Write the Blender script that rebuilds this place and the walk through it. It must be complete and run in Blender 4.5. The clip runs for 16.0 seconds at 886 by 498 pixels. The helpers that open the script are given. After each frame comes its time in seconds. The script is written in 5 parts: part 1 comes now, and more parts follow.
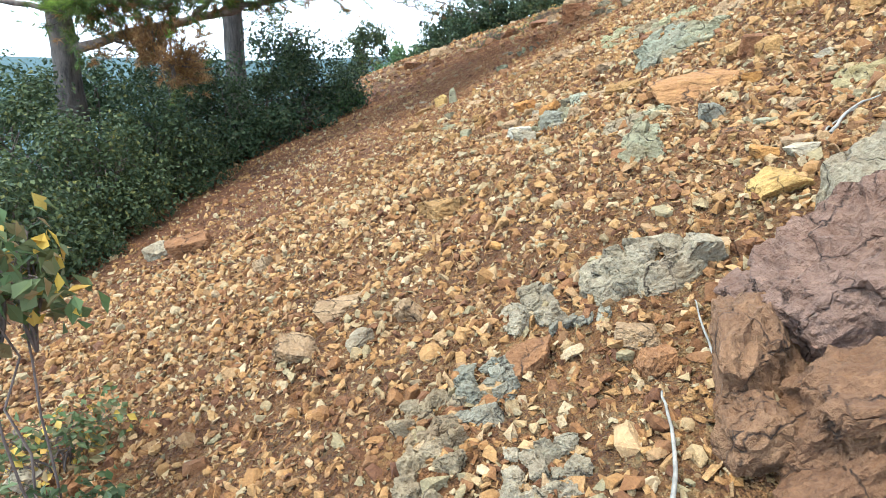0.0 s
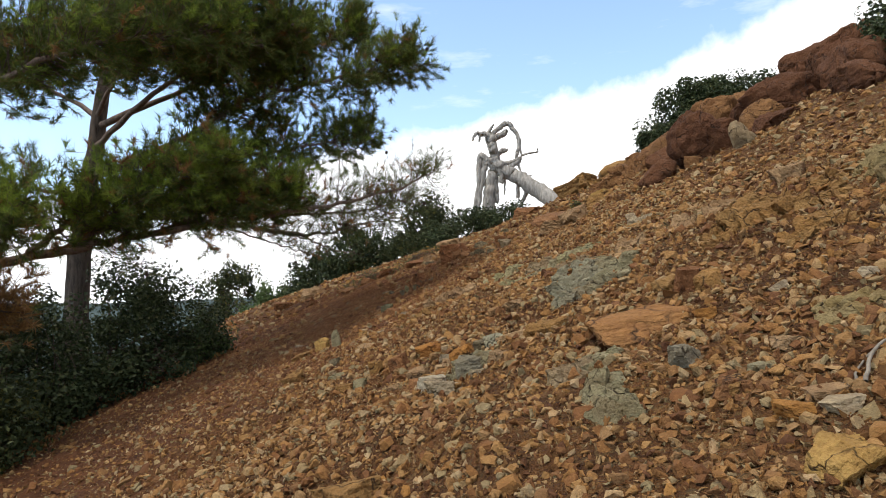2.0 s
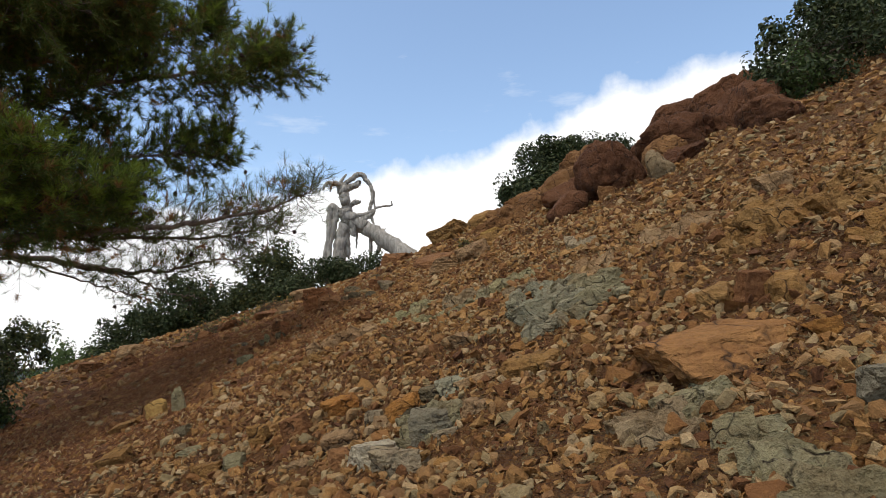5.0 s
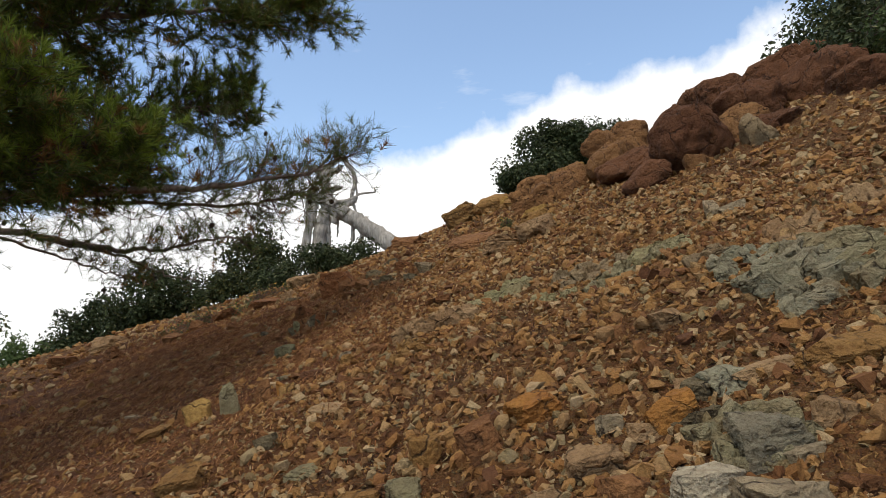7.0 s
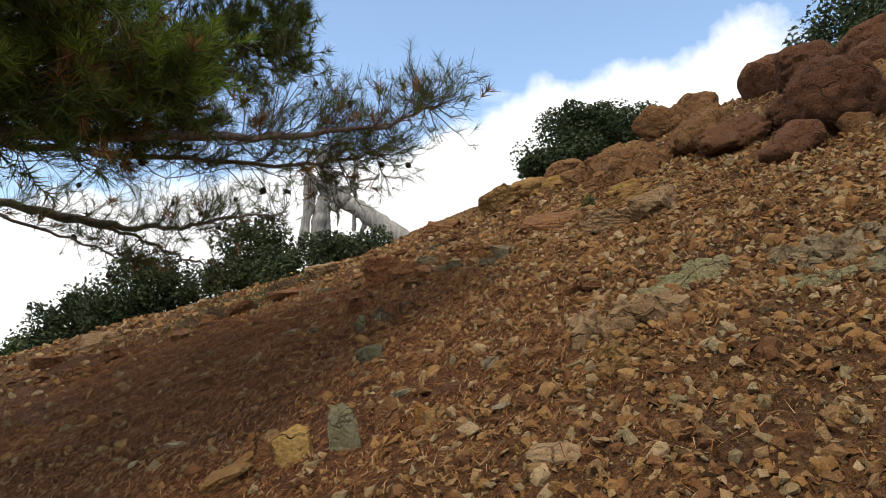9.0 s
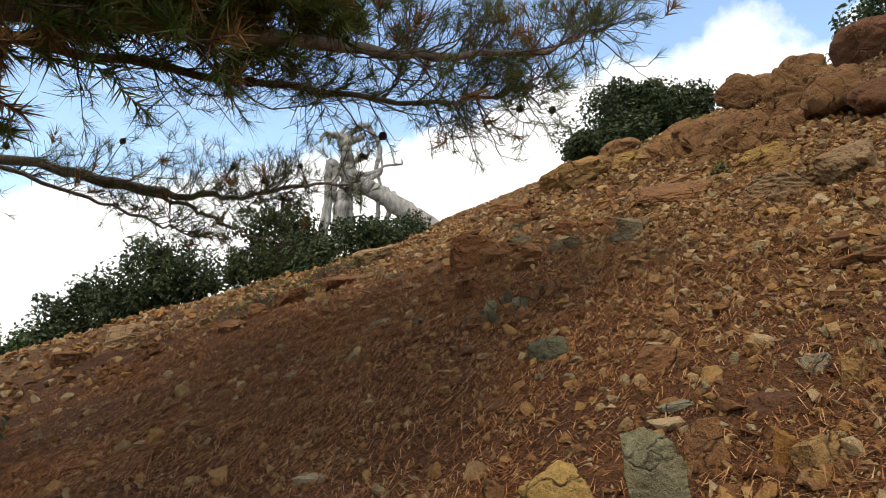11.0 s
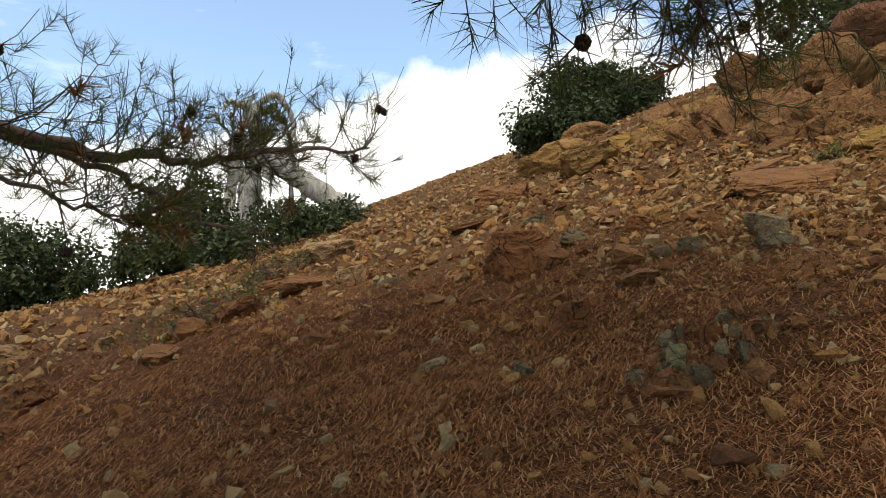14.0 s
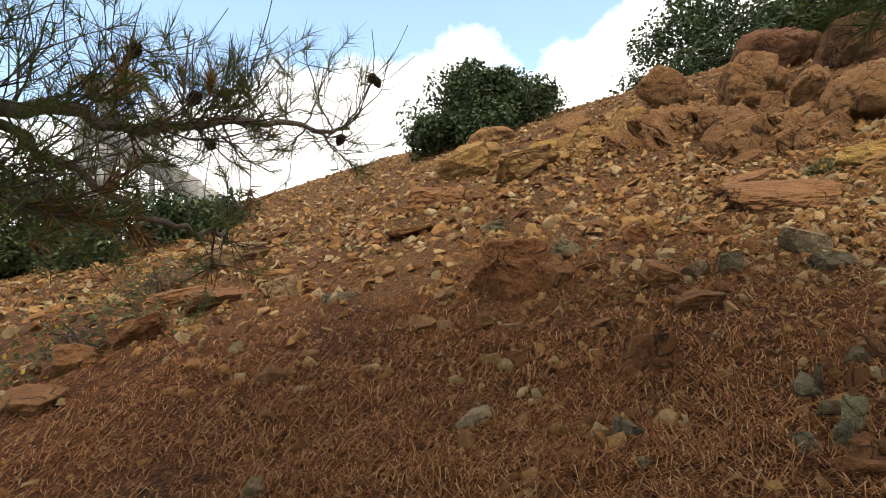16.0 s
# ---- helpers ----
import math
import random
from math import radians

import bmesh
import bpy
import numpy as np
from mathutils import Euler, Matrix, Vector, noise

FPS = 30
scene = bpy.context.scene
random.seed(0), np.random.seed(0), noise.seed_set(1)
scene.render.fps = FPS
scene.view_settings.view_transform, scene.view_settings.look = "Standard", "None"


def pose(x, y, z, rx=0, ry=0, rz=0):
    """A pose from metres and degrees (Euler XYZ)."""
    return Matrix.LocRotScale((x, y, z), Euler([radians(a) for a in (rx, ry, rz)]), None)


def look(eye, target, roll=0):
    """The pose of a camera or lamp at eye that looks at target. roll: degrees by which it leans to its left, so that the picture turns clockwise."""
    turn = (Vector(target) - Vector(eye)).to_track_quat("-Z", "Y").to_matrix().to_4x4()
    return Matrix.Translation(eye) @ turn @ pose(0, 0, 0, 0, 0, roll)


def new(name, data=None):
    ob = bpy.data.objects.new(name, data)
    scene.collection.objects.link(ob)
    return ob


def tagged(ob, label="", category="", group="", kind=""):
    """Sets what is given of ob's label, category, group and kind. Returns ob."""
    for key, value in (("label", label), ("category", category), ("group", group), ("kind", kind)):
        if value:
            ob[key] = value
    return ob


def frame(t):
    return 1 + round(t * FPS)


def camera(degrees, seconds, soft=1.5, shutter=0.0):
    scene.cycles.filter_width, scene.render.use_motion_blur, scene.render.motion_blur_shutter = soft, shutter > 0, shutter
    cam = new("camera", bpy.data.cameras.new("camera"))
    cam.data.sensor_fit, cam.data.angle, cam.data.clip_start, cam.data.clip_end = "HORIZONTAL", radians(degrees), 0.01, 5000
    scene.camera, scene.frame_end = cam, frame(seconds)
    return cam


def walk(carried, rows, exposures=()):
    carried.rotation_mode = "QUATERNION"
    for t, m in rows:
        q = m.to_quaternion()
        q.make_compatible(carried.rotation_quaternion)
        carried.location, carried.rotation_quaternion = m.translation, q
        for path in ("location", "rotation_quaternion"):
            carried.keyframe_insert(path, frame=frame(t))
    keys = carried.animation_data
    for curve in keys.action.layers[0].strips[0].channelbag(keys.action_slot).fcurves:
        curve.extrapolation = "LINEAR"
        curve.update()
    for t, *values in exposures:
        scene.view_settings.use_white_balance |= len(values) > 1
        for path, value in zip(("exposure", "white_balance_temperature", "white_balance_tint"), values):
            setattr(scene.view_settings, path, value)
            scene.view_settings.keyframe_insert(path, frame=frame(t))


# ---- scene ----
cam = camera(69.0, 16.0, soft=0.8)
METRES, EYE, TILT, LEAN, TURN = 12.0, 1.5, -16.0, 0.0, 0.0
ROWS = [
    (0.0, 0.0, 0.0, 0.0, -0.0, 0.0, 0.0),
    (0.5, -0.0045, 0.0217, 0.0099, -1.84, 6.89, 0.79),
    (1.0, -0.0076, 0.0449, 0.0144, -4.67, 12.49, 1.79),
    (1.5, -0.0118, 0.0666, 0.0207, -7.51, 16.53, 2.76),
    (2.0, -0.0183, 0.0871, 0.0251, -11.21, 20.43, 4.03),
    (2.5, -0.0155, 0.1108, 0.029, -15.07, 22.83, 5.44),
    (3.0, -0.0219, 0.1318, 0.0312, -18.57, 24.24, 6.55),
    (3.5, -0.0262, 0.1566, 0.0336, -21.11, 24.98, 7.31),
    (4.0, -0.0276, 0.1826, 0.038, -22.65, 25.02, 7.76),
    (6.5, -0.0678, 0.3346, 0.0765, -28.98, 24.15, 9.47),
    (7.0, -0.0813, 0.3698, 0.0874, -29.66, 23.83, 9.68),
    (7.5, -0.0823, 0.4097, 0.0993, -30.44, 23.63, 9.89),
    (8.0, -0.0871, 0.443, 0.1137, -31.17, 23.4, 10.03),
    (8.5, -0.0984, 0.4777, 0.1264, -31.88, 23.19, 10.19),
    (9.0, -0.1022, 0.5163, 0.1385, -32.08, 23.07, 10.18),
    (9.5, -0.113, 0.5465, 0.1469, -32.11, 22.96, 10.22),
    (10.0, -0.1215, 0.5808, 0.1566, -32.31, 22.85, 10.25),
    (12.5, -0.1237, 0.7408, 0.2229, -33.69, 21.8, 10.8),
    (13.0, -0.1133, 0.7715, 0.2397, -35.12, 21.39, 11.18),
    (13.5, -0.1113, 0.7997, 0.2535, -38.23, 20.58, 11.98),
    (14.0, -0.1098, 0.8244, 0.2668, -43.01, 19.38, 13.07),
    (14.5, -0.1001, 0.8543, 0.2826, -46.28, 18.49, 13.8),
    (15.0, -0.1008, 0.8754, 0.2932, -48.64, 17.84, 14.41),
    (15.5, -0.1029, 0.8966, 0.3035, -51.74, 17.17, 15.01),
    (16.0, -0.1, 0.9227, 0.3116, -56.25, 16.5, 15.81),
]
EXPOSURES = [(0.0, 1.95, 5150, 0), (0.5, 1.75, 5300, 2), (1.0, 1.4, 5750, 6), (1.5, 0.78, 6150, 9), (2.0, 0.38, 6400, 10), (2.5, 0.0, 6500, 10), (4.0, 0.0, 6500, 10),
             (8.0, 0.1, 6550, 10), (10.0, 0.33, 6500, 8), (12.5, 0.4, 6850, 8), (14.0, 0.42, 6850, 7), (16.0, 0.8, 6850, 9)]
walk(cam, [(t, pose(0, 0, EYE, TILT, LEAN, TURN) @ pose(METRES * x, METRES * y, METRES * z, 90 + pitch, roll, yaw)) for t, x, y, z, yaw, pitch, roll in ROWS], EXPOSURES)

# ---- sky and sun ----
SUN_AZIMUTH, SUN_HEIGHT = -112.0, 62.0
world = bpy.data.worlds.new("sky")
scene.world = world
world.use_nodes = True
wt = world.node_tree
wt.nodes.clear()


def wnode(kind, **values):
    n = wt.nodes.new(kind)
    for key, value in values.items():
        n.inputs[key].default_value = value
    return n


def wmath(op, a, b):
    n = wt.nodes.new("ShaderNodeMath")
    n.operation = op
    for i, v in enumerate((a, b)):
        if isinstance(v, (int, float)):
            n.inputs[i].default_value = v
        else:
            wt.links.new(v, n.inputs[i])
    return n.outputs[0]


sky = wt.nodes.new("ShaderNodeTexSky")
sky.sky_type, sky.sun_disc = "NISHITA", False
sky.sun_elevation, sky.sun_rotation = radians(SUN_HEIGHT), radians(SUN_AZIMUTH)
sky.air_density, sky.dust_density, sky.ozone_density = 1.0, 1.5, 1.0
way = wt.nodes.new("ShaderNodeTexCoord").outputs["Generated"]
split = wt.nodes.new("ShaderNodeSeparateXYZ")
wt.links.new(way, split.inputs[0])
puffs = wnode("ShaderNodeTexNoise", Scale=5.0, Detail=7.0, Roughness=0.55)
wt.links.new(way, puffs.inputs["Vector"])
stretch = wnode("ShaderNodeMapping", Location=(0.3, 0.1, 0.0), Scale=(2.2, 2.2, 9.0), Rotation=(0.0, 0.35, 0.0))
wt.links.new(way, stretch.inputs["Vector"])
wisps = wnode("ShaderNodeTexNoise", Scale=1.6, Detail=6.0, Roughness=0.6)
wt.links.new(stretch.outputs[0], wisps.inputs["Vector"])
bank = wmath("ADD", wmath("MULTIPLY", split.outputs["X"], 0.25), 0.215)
bank = wmath("ADD", bank, wmath("MULTIPLY", wmath("SUBTRACT", puffs.outputs[0], 0.5), 0.26))
bank = wmath("SUBTRACT", bank, split.outputs["Z"])
soft_bank = wnode("ShaderNodeMapRange", **{"From Min": -0.012, "From Max": 0.025})
wt.links.new(bank, soft_bank.inputs["Value"])
thin = wnode("ShaderNodeMapRange", **{"From Min": 0.60, "From Max": 0.80, "To Max": 0.6})
wt.links.new(wisps.outputs[0], thin.inputs["Value"])
cover = wmath("MAXIMUM", soft_bank.outputs[0], thin.outputs[0])
blue = wt.nodes.new("ShaderNodeMixRGB")
blue.blend_type = "MULTIPLY"
blue.inputs[0].default_value = 1.0
blue.inputs[2].default_value = (0.25, 0.25, 0.24, 1)
wt.links.new(sky.outputs[0], blue.inputs[1])
clouds = wt.nodes.new("ShaderNodeMixRGB")
clouds.inputs[2].default_value = (1.15, 1.15, 1.15, 1)
wt.links.new(cover, clouds.inputs[0])
wt.links.new(blue.outputs[0], clouds.inputs[1])
# Unseen white veil above the view, added to whiten and lift the skylight.
overhead = wnode("ShaderNodeMapRange", **{"From Min": 0.52, "From Max": 0.74, "To Max": 0.9})
wt.links.new(split.outputs["Z"], overhead.inputs["Value"])
fill_veil = wt.nodes.new("ShaderNodeMixRGB")
fill_veil.inputs[2].default_value = (1.0, 0.94, 0.85, 1)
wt.links.new(wmath("MULTIPLY", overhead.outputs[0], wmath("ADD", puffs.outputs[0], 0.4)), fill_veil.inputs[0])
wt.links.new(clouds.outputs[0], fill_veil.inputs[1])
back = wt.nodes.new("ShaderNodeBackground")
back.inputs["Strength"].default_value = 1.0
wt.links.new(fill_veil.outputs[0], back.inputs[0])
wout = wt.nodes.new("ShaderNodeOutputWorld")
wt.links.new(back.outputs[0], wout.inputs[0])

sun = new("sun", bpy.data.lights.new("sun", "SUN"))
sun.data.energy, sun.data.angle, sun.data.color = 1.35, radians(11), (1.0, 0.93, 0.82)
sa, se = radians(SUN_AZIMUTH), radians(SUN_HEIGHT)
sun.matrix_world = look((0, 0, 30), (-math.sin(sa) * math.cos(se), -math.cos(sa) * math.cos(se), 30 - math.sin(se)))

# ---- lie of the land ----
COEFS = {(0, 0): 2.8921, (0, 1): 0.3780, (0, 2): 0.0596, (0, 3): 0.4153, (0, 4): -0.4226, (1, 0): 3.9524, (1, 1): -1.2363, (1, 2): -0.6080, (1, 3): 0.5333, (2, 0): 0.7618, (2, 1): 0.0003, (2, 2): -0.3073, (3, 0): 0.1219, (3, 1): 0.7650, (4, 0): -0.2968}


def vnoise(x, y, seed=0):
    """Smooth value noise from 0 to 1 on the plan."""
    xi, yi = np.floor(x), np.floor(y)
    fx, fy = x - xi, y - yi
    fx, fy = fx * fx * (3 - 2 * fx), fy * fy * (3 - 2 * fy)

    def cell(i, j):
        v = np.sin(i * 127.1 + j * 311.7 + seed * 74.7) * 43758.5453
        return v - np.floor(v)
    top = cell(xi, yi) * (1 - fx) + cell(xi + 1, yi) * fx
    low = cell(xi, yi + 1) * (1 - fx) + cell(xi + 1, yi + 1) * fx
    return top * (1 - fy) + low * fy


def smooth(v, a, b):
    v = np.clip((v - a) / (b - a), 0, 1)
    return v * v * (3 - 2 * v)


def slope_z(x, y):
    """The even slope, without its small relief."""
    x, y = np.asarray(x, float), np.asarray(y, float)
    u, v = np.tanh((x - 4) / 14) * 14 / 8, np.tanh((y - 12) / 20) * 2
    z = sum(c * u ** i * v ** j for (i, j), c in COEFS.items())
    away = np.hypot(x - 4, y - 14)
    valley = -34 + 40 * smooth(away, 180, 620) + 3.0 * np.sin(x / 90 + 1.0) * smooth(away, 200, 500) + 2.5 * np.sin(y / 70) * smooth(away, 200, 500)
    k = smooth(away, 32, 110)
    return z * (1 - k) + valley * k


def rough_at(x, y):
    """How stony the ground is: a band of bare soil runs across under the pines, scree elsewhere."""
    edge = y - 8.3 - 1.15 * np.clip(x, -2.2, 6) + 1.6 * (vnoise(x * 0.8, y * 0.8, 5) - 0.5)
    return 1 - 0.92 * smooth(edge, -0.7, 1.0) * (1 - smooth(y, 14.8, 17.0)) * (1 - smooth(x, 1.5, 4.5))


def ground_z(x, y):
    x, y = np.asarray(x, float), np.asarray(y, float)
    k = 0.35 + 0.65 * rough_at(x, y)
    near = 1 - smooth(np.hypot(x - 4, y - 14), 35, 60)
    r = 0.13 * (vnoise(x * 0.9, y * 0.9, 1) - 0.5) + 0.09 * (vnoise(x * 2.3, y * 2.3, 2) - 0.5) + 0.04 * (vnoise(x * 6, y * 6, 3) - 0.5) + 0.018 * (vnoise(x * 14, y * 14, 4) - 0.5)
    return slope_z(x, y) + r * k * near


def gz(x, y):
    return float(ground_z(x, y))


def normal_at(x, y):
    e = 0.25
    return Vector((float(slope_z(x - e, y) - slope_z(x + e, y)), float(slope_z(x, y - e) - slope_z(x, y + e)), 2 * e)).normalized()


# ---- materials ----
class Mat:
    """A small builder of node materials."""

    def __init__(self, name, rough=0.9):
        self.m = bpy.data.materials.new(name)
        self.m.use_nodes = True
        self.t = self.m.node_tree
        self.bsdf = self.t.nodes["Principled BSDF"]
        self.bsdf.inputs["Roughness"].default_value = rough
        self.bsdf.inputs["Specular IOR Level"].default_value = 0.25
        self.where = self.node("ShaderNodeNewGeometry").outputs["Position"]

    def node(self, kind, **values):
        n = self.t.nodes.new(kind)
        for key, value in values.items():
            n.inputs[key].default_value = value
        return n

    def link(self, a, b):
        self.t.links.new(a, b)

    def noise(self, scale, detail=5.0, rough=0.6, squash=None, vector=None):
        n = self.node("ShaderNodeTexNoise", Scale=scale, Detail=detail, Roughness=rough)
        v = vector or self.where
        if squash:
            mp = self.node("ShaderNodeMapping", Scale=squash)
            self.link(v, mp.inputs["Vector"])
            v = mp.outputs[0]
        self.link(v, n.inputs["Vector"])
        return n.outputs[0]

    def cells(self, scale, feature="F1", out="Distance"):
        n = self.node("ShaderNodeTexVoronoi", Scale=scale)
        n.feature = feature
        self.link(self.where, n.inputs["Vector"])
        return n.outputs[out]

    def math(self, op, a, b=0.0):
        n = self.t.nodes.new("ShaderNodeMath")
        n.operation = op
        for i, v in enumerate((a, b)):
            if isinstance(v, (int, float)):
                n.inputs[i].default_value = v
            else:
                self.link(v, n.inputs[i])
        return n.outputs[0]

    def range(self, v, a, b, c=0.0, d=1.0):
        n = self.node("ShaderNodeMapRange", **{"From Min": a, "From Max": b, "To Min": c, "To Max": d})
        self.link(v, n.inputs["Value"])
        return n.outputs[0]

    def ramp(self, v, stops, hard=False):
        n = self.t.nodes.new("ShaderNodeValToRGB")
        n.color_ramp.interpolation = "CONSTANT" if hard else "LINEAR"
        while len(n.color_ramp.elements) < len(stops):
            n.color_ramp.elements.new(0.5)
        for e, (p, c) in zip(n.color_ramp.elements, stops):
            e.position, e.color = p, (*c, 1)
        self.link(v, n.inputs[0])
        return n.outputs[0]

    def mix(self, k, a, b, blend="MIX"):
        n = self.t.nodes.new("ShaderNodeMixRGB")
        n.blend_type = blend
        for i, v in enumerate((k, a, b)):
            if isinstance(v, (int, float)):
                n.inputs[i].default_value = v
            elif isinstance(v, tuple):
                n.inputs[i].default_value = (*v, 1)
            else:
                self.link(v, n.inputs[i])
        return n.outputs[0]

    def done(self, colour, bump=None, depth=0.02, strength=1.0):
        if isinstance(colour, tuple):
            self.bsdf.inputs["Base Color"].default_value = (*colour, 1)
        else:
            self.link(colour, self.bsdf.inputs["Base Color"])
        if bump is not None:
            n = self.node("ShaderNodeBump", Distance=depth, Strength=strength)
            self.link(bump, n.inputs["Height"])
            self.link(n.outputs[0], self.bsdf.inputs["Normal"])
        return self.m


def island_random(m):
    return m.node("ShaderNodeNewGeometry").outputs["Random Per Island"]


def object_random(m):
    return m.node("ShaderNodeObjectInfo").outputs["Random"]


def spot(m, x, y, rx, ry, wobble):
    """1 in the middle of a worn patch on the plan, 0 outside its uneven edge."""
    s = m.node("ShaderNodeSeparateXYZ")
    m.link(m.where, s.inputs[0])
    a = m.math("POWER", m.math("DIVIDE", m.math("SUBTRACT", s.outputs[0], x), rx), 2.0)
    b = m.math("POWER", m.math("DIVIDE", m.math("SUBTRACT", s.outputs[1], y), ry), 2.0)
    d = m.math("ADD", m.math("ADD", a, b), m.math("MULTIPLY", m.math("SUBTRACT", wobble, 0.5), 1.6))
    return m.range(d, 1.25, 0.45)


def soil_material():
    m = Mat("stony_soil", 0.95)
    big, mid, fine = m.noise(0.55, 4), m.noise(3.2, 6), m.noise(38, 4, 0.7)
    chips = m.cells(42, out="Color")
    tone = m.math("ADD", m.math("MULTIPLY", mid, 0.6), m.math("MULTIPLY", fine, 0.4))
    # Near-black low stops put the shade of gaps between stones into the soil.
    shaded_earth = m.ramp(tone, [(0.34, (0.020, 0.007, 0.003)), (0.47, (0.088, 0.031, 0.010)), (0.61, (0.22, 0.092, 0.028)), (0.78, (0.37, 0.185, 0.065))])
    chip = m.ramp(chips, [(0.0, (0.123, 0.049, 0.015)), (0.35, (0.258, 0.112, 0.032)), (0.6, (0.337, 0.168, 0.052)), (0.85, (0.404, 0.255, 0.098)), (1.0, (0.214, 0.168, 0.073))])
    col = m.mix(m.range(big, 0.35, 0.6, 0.15, 0.5), shaded_earth, chip)
    red = m.mix(0.75, col, m.ramp(tone, [(0.3, (0.110, 0.037, 0.014)), (0.7, (0.264, 0.099, 0.032))]))
    col = m.mix(spot(m, -2.6, 10.5, 2.0, 6.5, big), col, red)
    col = m.mix(spot(m, 0.2, 10.6, 2.3, 2.8, big), col, red)
    litter = m.ramp(m.math("ADD", m.math("MULTIPLY", fine, 0.7), m.math("MULTIPLY", mid, 0.3)), [(0.34, (0.045, 0.017, 0.006)), (0.5, (0.155, 0.057, 0.017)), (0.68, (0.28, 0.118, 0.037))])
    col = m.mix(spot(m, 0.1, 13.6, 2.5, 3.7, mid), col, litter)
    s = m.node("ShaderNodeSeparateXYZ")
    m.link(m.where, s.inputs[0])
    away = m.math("SQRT", m.math("ADD", m.math("POWER", s.outputs[0], 2.0), m.math("POWER", s.outputs[1], 2.0)))
    # Far woods: aerial haze is put into their green as a bluish cast.
    wood = m.ramp(m.noise(0.09, 6, 0.7), [(0.3, (0.03, 0.05, 0.045)), (0.7, (0.07, 0.095, 0.085))])
    col = m.mix(m.range(away, 45, 80), col, wood)
    grit = m.math("ADD", m.math("MULTIPLY", m.cells(42), -1.0), m.math("MULTIPLY", m.cells(95), -0.6))
    rel = m.math("ADD", m.math("MULTIPLY", fine, 0.5), m.math("ADD", grit, m.math("MULTIPLY", m.noise(9, 5), 0.8)))
    return m.done(col, rel, 0.07)


def stone_material(name, stops, pick=island_random, bump=0.012, scale=1.0, dust=0.35):
    """Small stones: one colour a stone, mottled and gritty."""
    m = Mat(name, 0.9)
    base = m.ramp(pick(m), stops)
    mid, fine = m.noise(14 * scale, 6, 0.65), m.noise(80 * scale, 4, 0.75)
    col = m.mix(m.range(mid, 0.42, 0.62, 0.0, 0.5), base, m.mix(1.0, base, (0.50, 0.40, 0.33), "MULTIPLY"))
    col = m.mix(m.range(fine, 0.50, 0.68, 0.0, 0.7), col, m.mix(1.0, base, (1.45, 1.42, 1.35), "MULTIPLY"))
    col = m.mix(m.range(m.noise(4 * scale, 5), 0.48, 0.70, 0.0, dust), col, (0.17, 0.07, 0.026))
    return m.done(col, m.math("ADD", mid, m.math("MULTIPLY", fine, 0.5)), bump * 2.2)


SCREE_STOPS = [(0.0, (0.116, 0.048, 0.02)), (0.14, (0.213, 0.092, 0.03)), (0.32, (0.31, 0.152, 0.046)), (0.5, (0.378, 0.207, 0.072)), (0.6, (0.184, 0.079, 0.029)), (0.74, (0.407, 0.253, 0.108)), (0.84, (0.262, 0.198, 0.096)), (0.93, (0.466, 0.322, 0.168)), (1.0, (0.359, 0.17, 0.042))]
M_SOIL = soil_material()
M_SCREE = stone_material("scree_stone", SCREE_STOPS, dust=0.2)
M_STONE = stone_material("loose_stone", SCREE_STOPS, object_random, dust=0.2)


def rock_paint(name, low, high, bump=0.03, scale=0.9, dust=0.25):
    """Rock between two colours from block to block: mottled, pitted, dark along its fissures."""
    m = Mat(name, 0.92)
    base = m.ramp(object_random(m), [(0.0, low), (1.0, high)])
    broad, mid, fine = m.noise(2.6 * scale, 4, 0.6), m.noise(11 * scale, 7, 0.7), m.noise(60 * scale, 4, 0.75)
    streak = m.noise(9 * scale, 5, 0.65, (1.0, 0.35, 2.2))
    col = m.mix(m.range(streak, 0.42, 0.66, 0.0, 0.5), base, m.mix(1.0, base, (0.56, 0.46, 0.38), "MULTIPLY"))
    col = m.mix(m.range(mid, 0.50, 0.66, 0.0, 0.65), col, m.mix(1.0, base, (1.38, 1.36, 1.30), "MULTIPLY"))
    col = m.mix(m.range(fine, 0.52, 0.40, 0.0, 0.35), col, m.mix(1.0, base, (0.40, 0.33, 0.28), "MULTIPLY"))
    col = m.mix(m.range(broad, 0.50, 0.68, 0.0, dust), col, (0.20, 0.085, 0.030))
    n = m.node("ShaderNodeTexVoronoi", Scale=4.2 * scale)
    n.feature = "DISTANCE_TO_EDGE"
    warp = m.node("ShaderNodeVectorMath")
    warp.operation = "MULTIPLY_ADD"
    wob = m.node("ShaderNodeTexNoise", Scale=5.0 * scale, Detail=5.0)
    m.link(m.where, wob.inputs["Vector"])
    m.link(wob.outputs["Color"], warp.inputs[0])
    warp.inputs[1].default_value = (0.35 / scale, 0.35 / scale, 0.35 / scale)
    m.link(m.where, warp.inputs[2])
    m.link(warp.outputs[0], n.inputs["Vector"])
    open_ = m.range(n.outputs["Distance"], 0.0, 0.035)
    col = m.mix(m.math("MULTIPLY", m.range(open_, 1.0, 0.0), m.range(mid, 0.42, 0.58)), col, (0.030, 0.016, 0.009))
    rel = m.math("ADD", m.math("MULTIPLY", open_, 0.22), m.math("ADD", m.math("MULTIPLY", mid, 1.0), m.math("MULTIPLY", fine, 0.35)))
    return m.done(col, m.math("ADD", rel, m.math("MULTIPLY", streak, 0.25)), bump * 2.4)


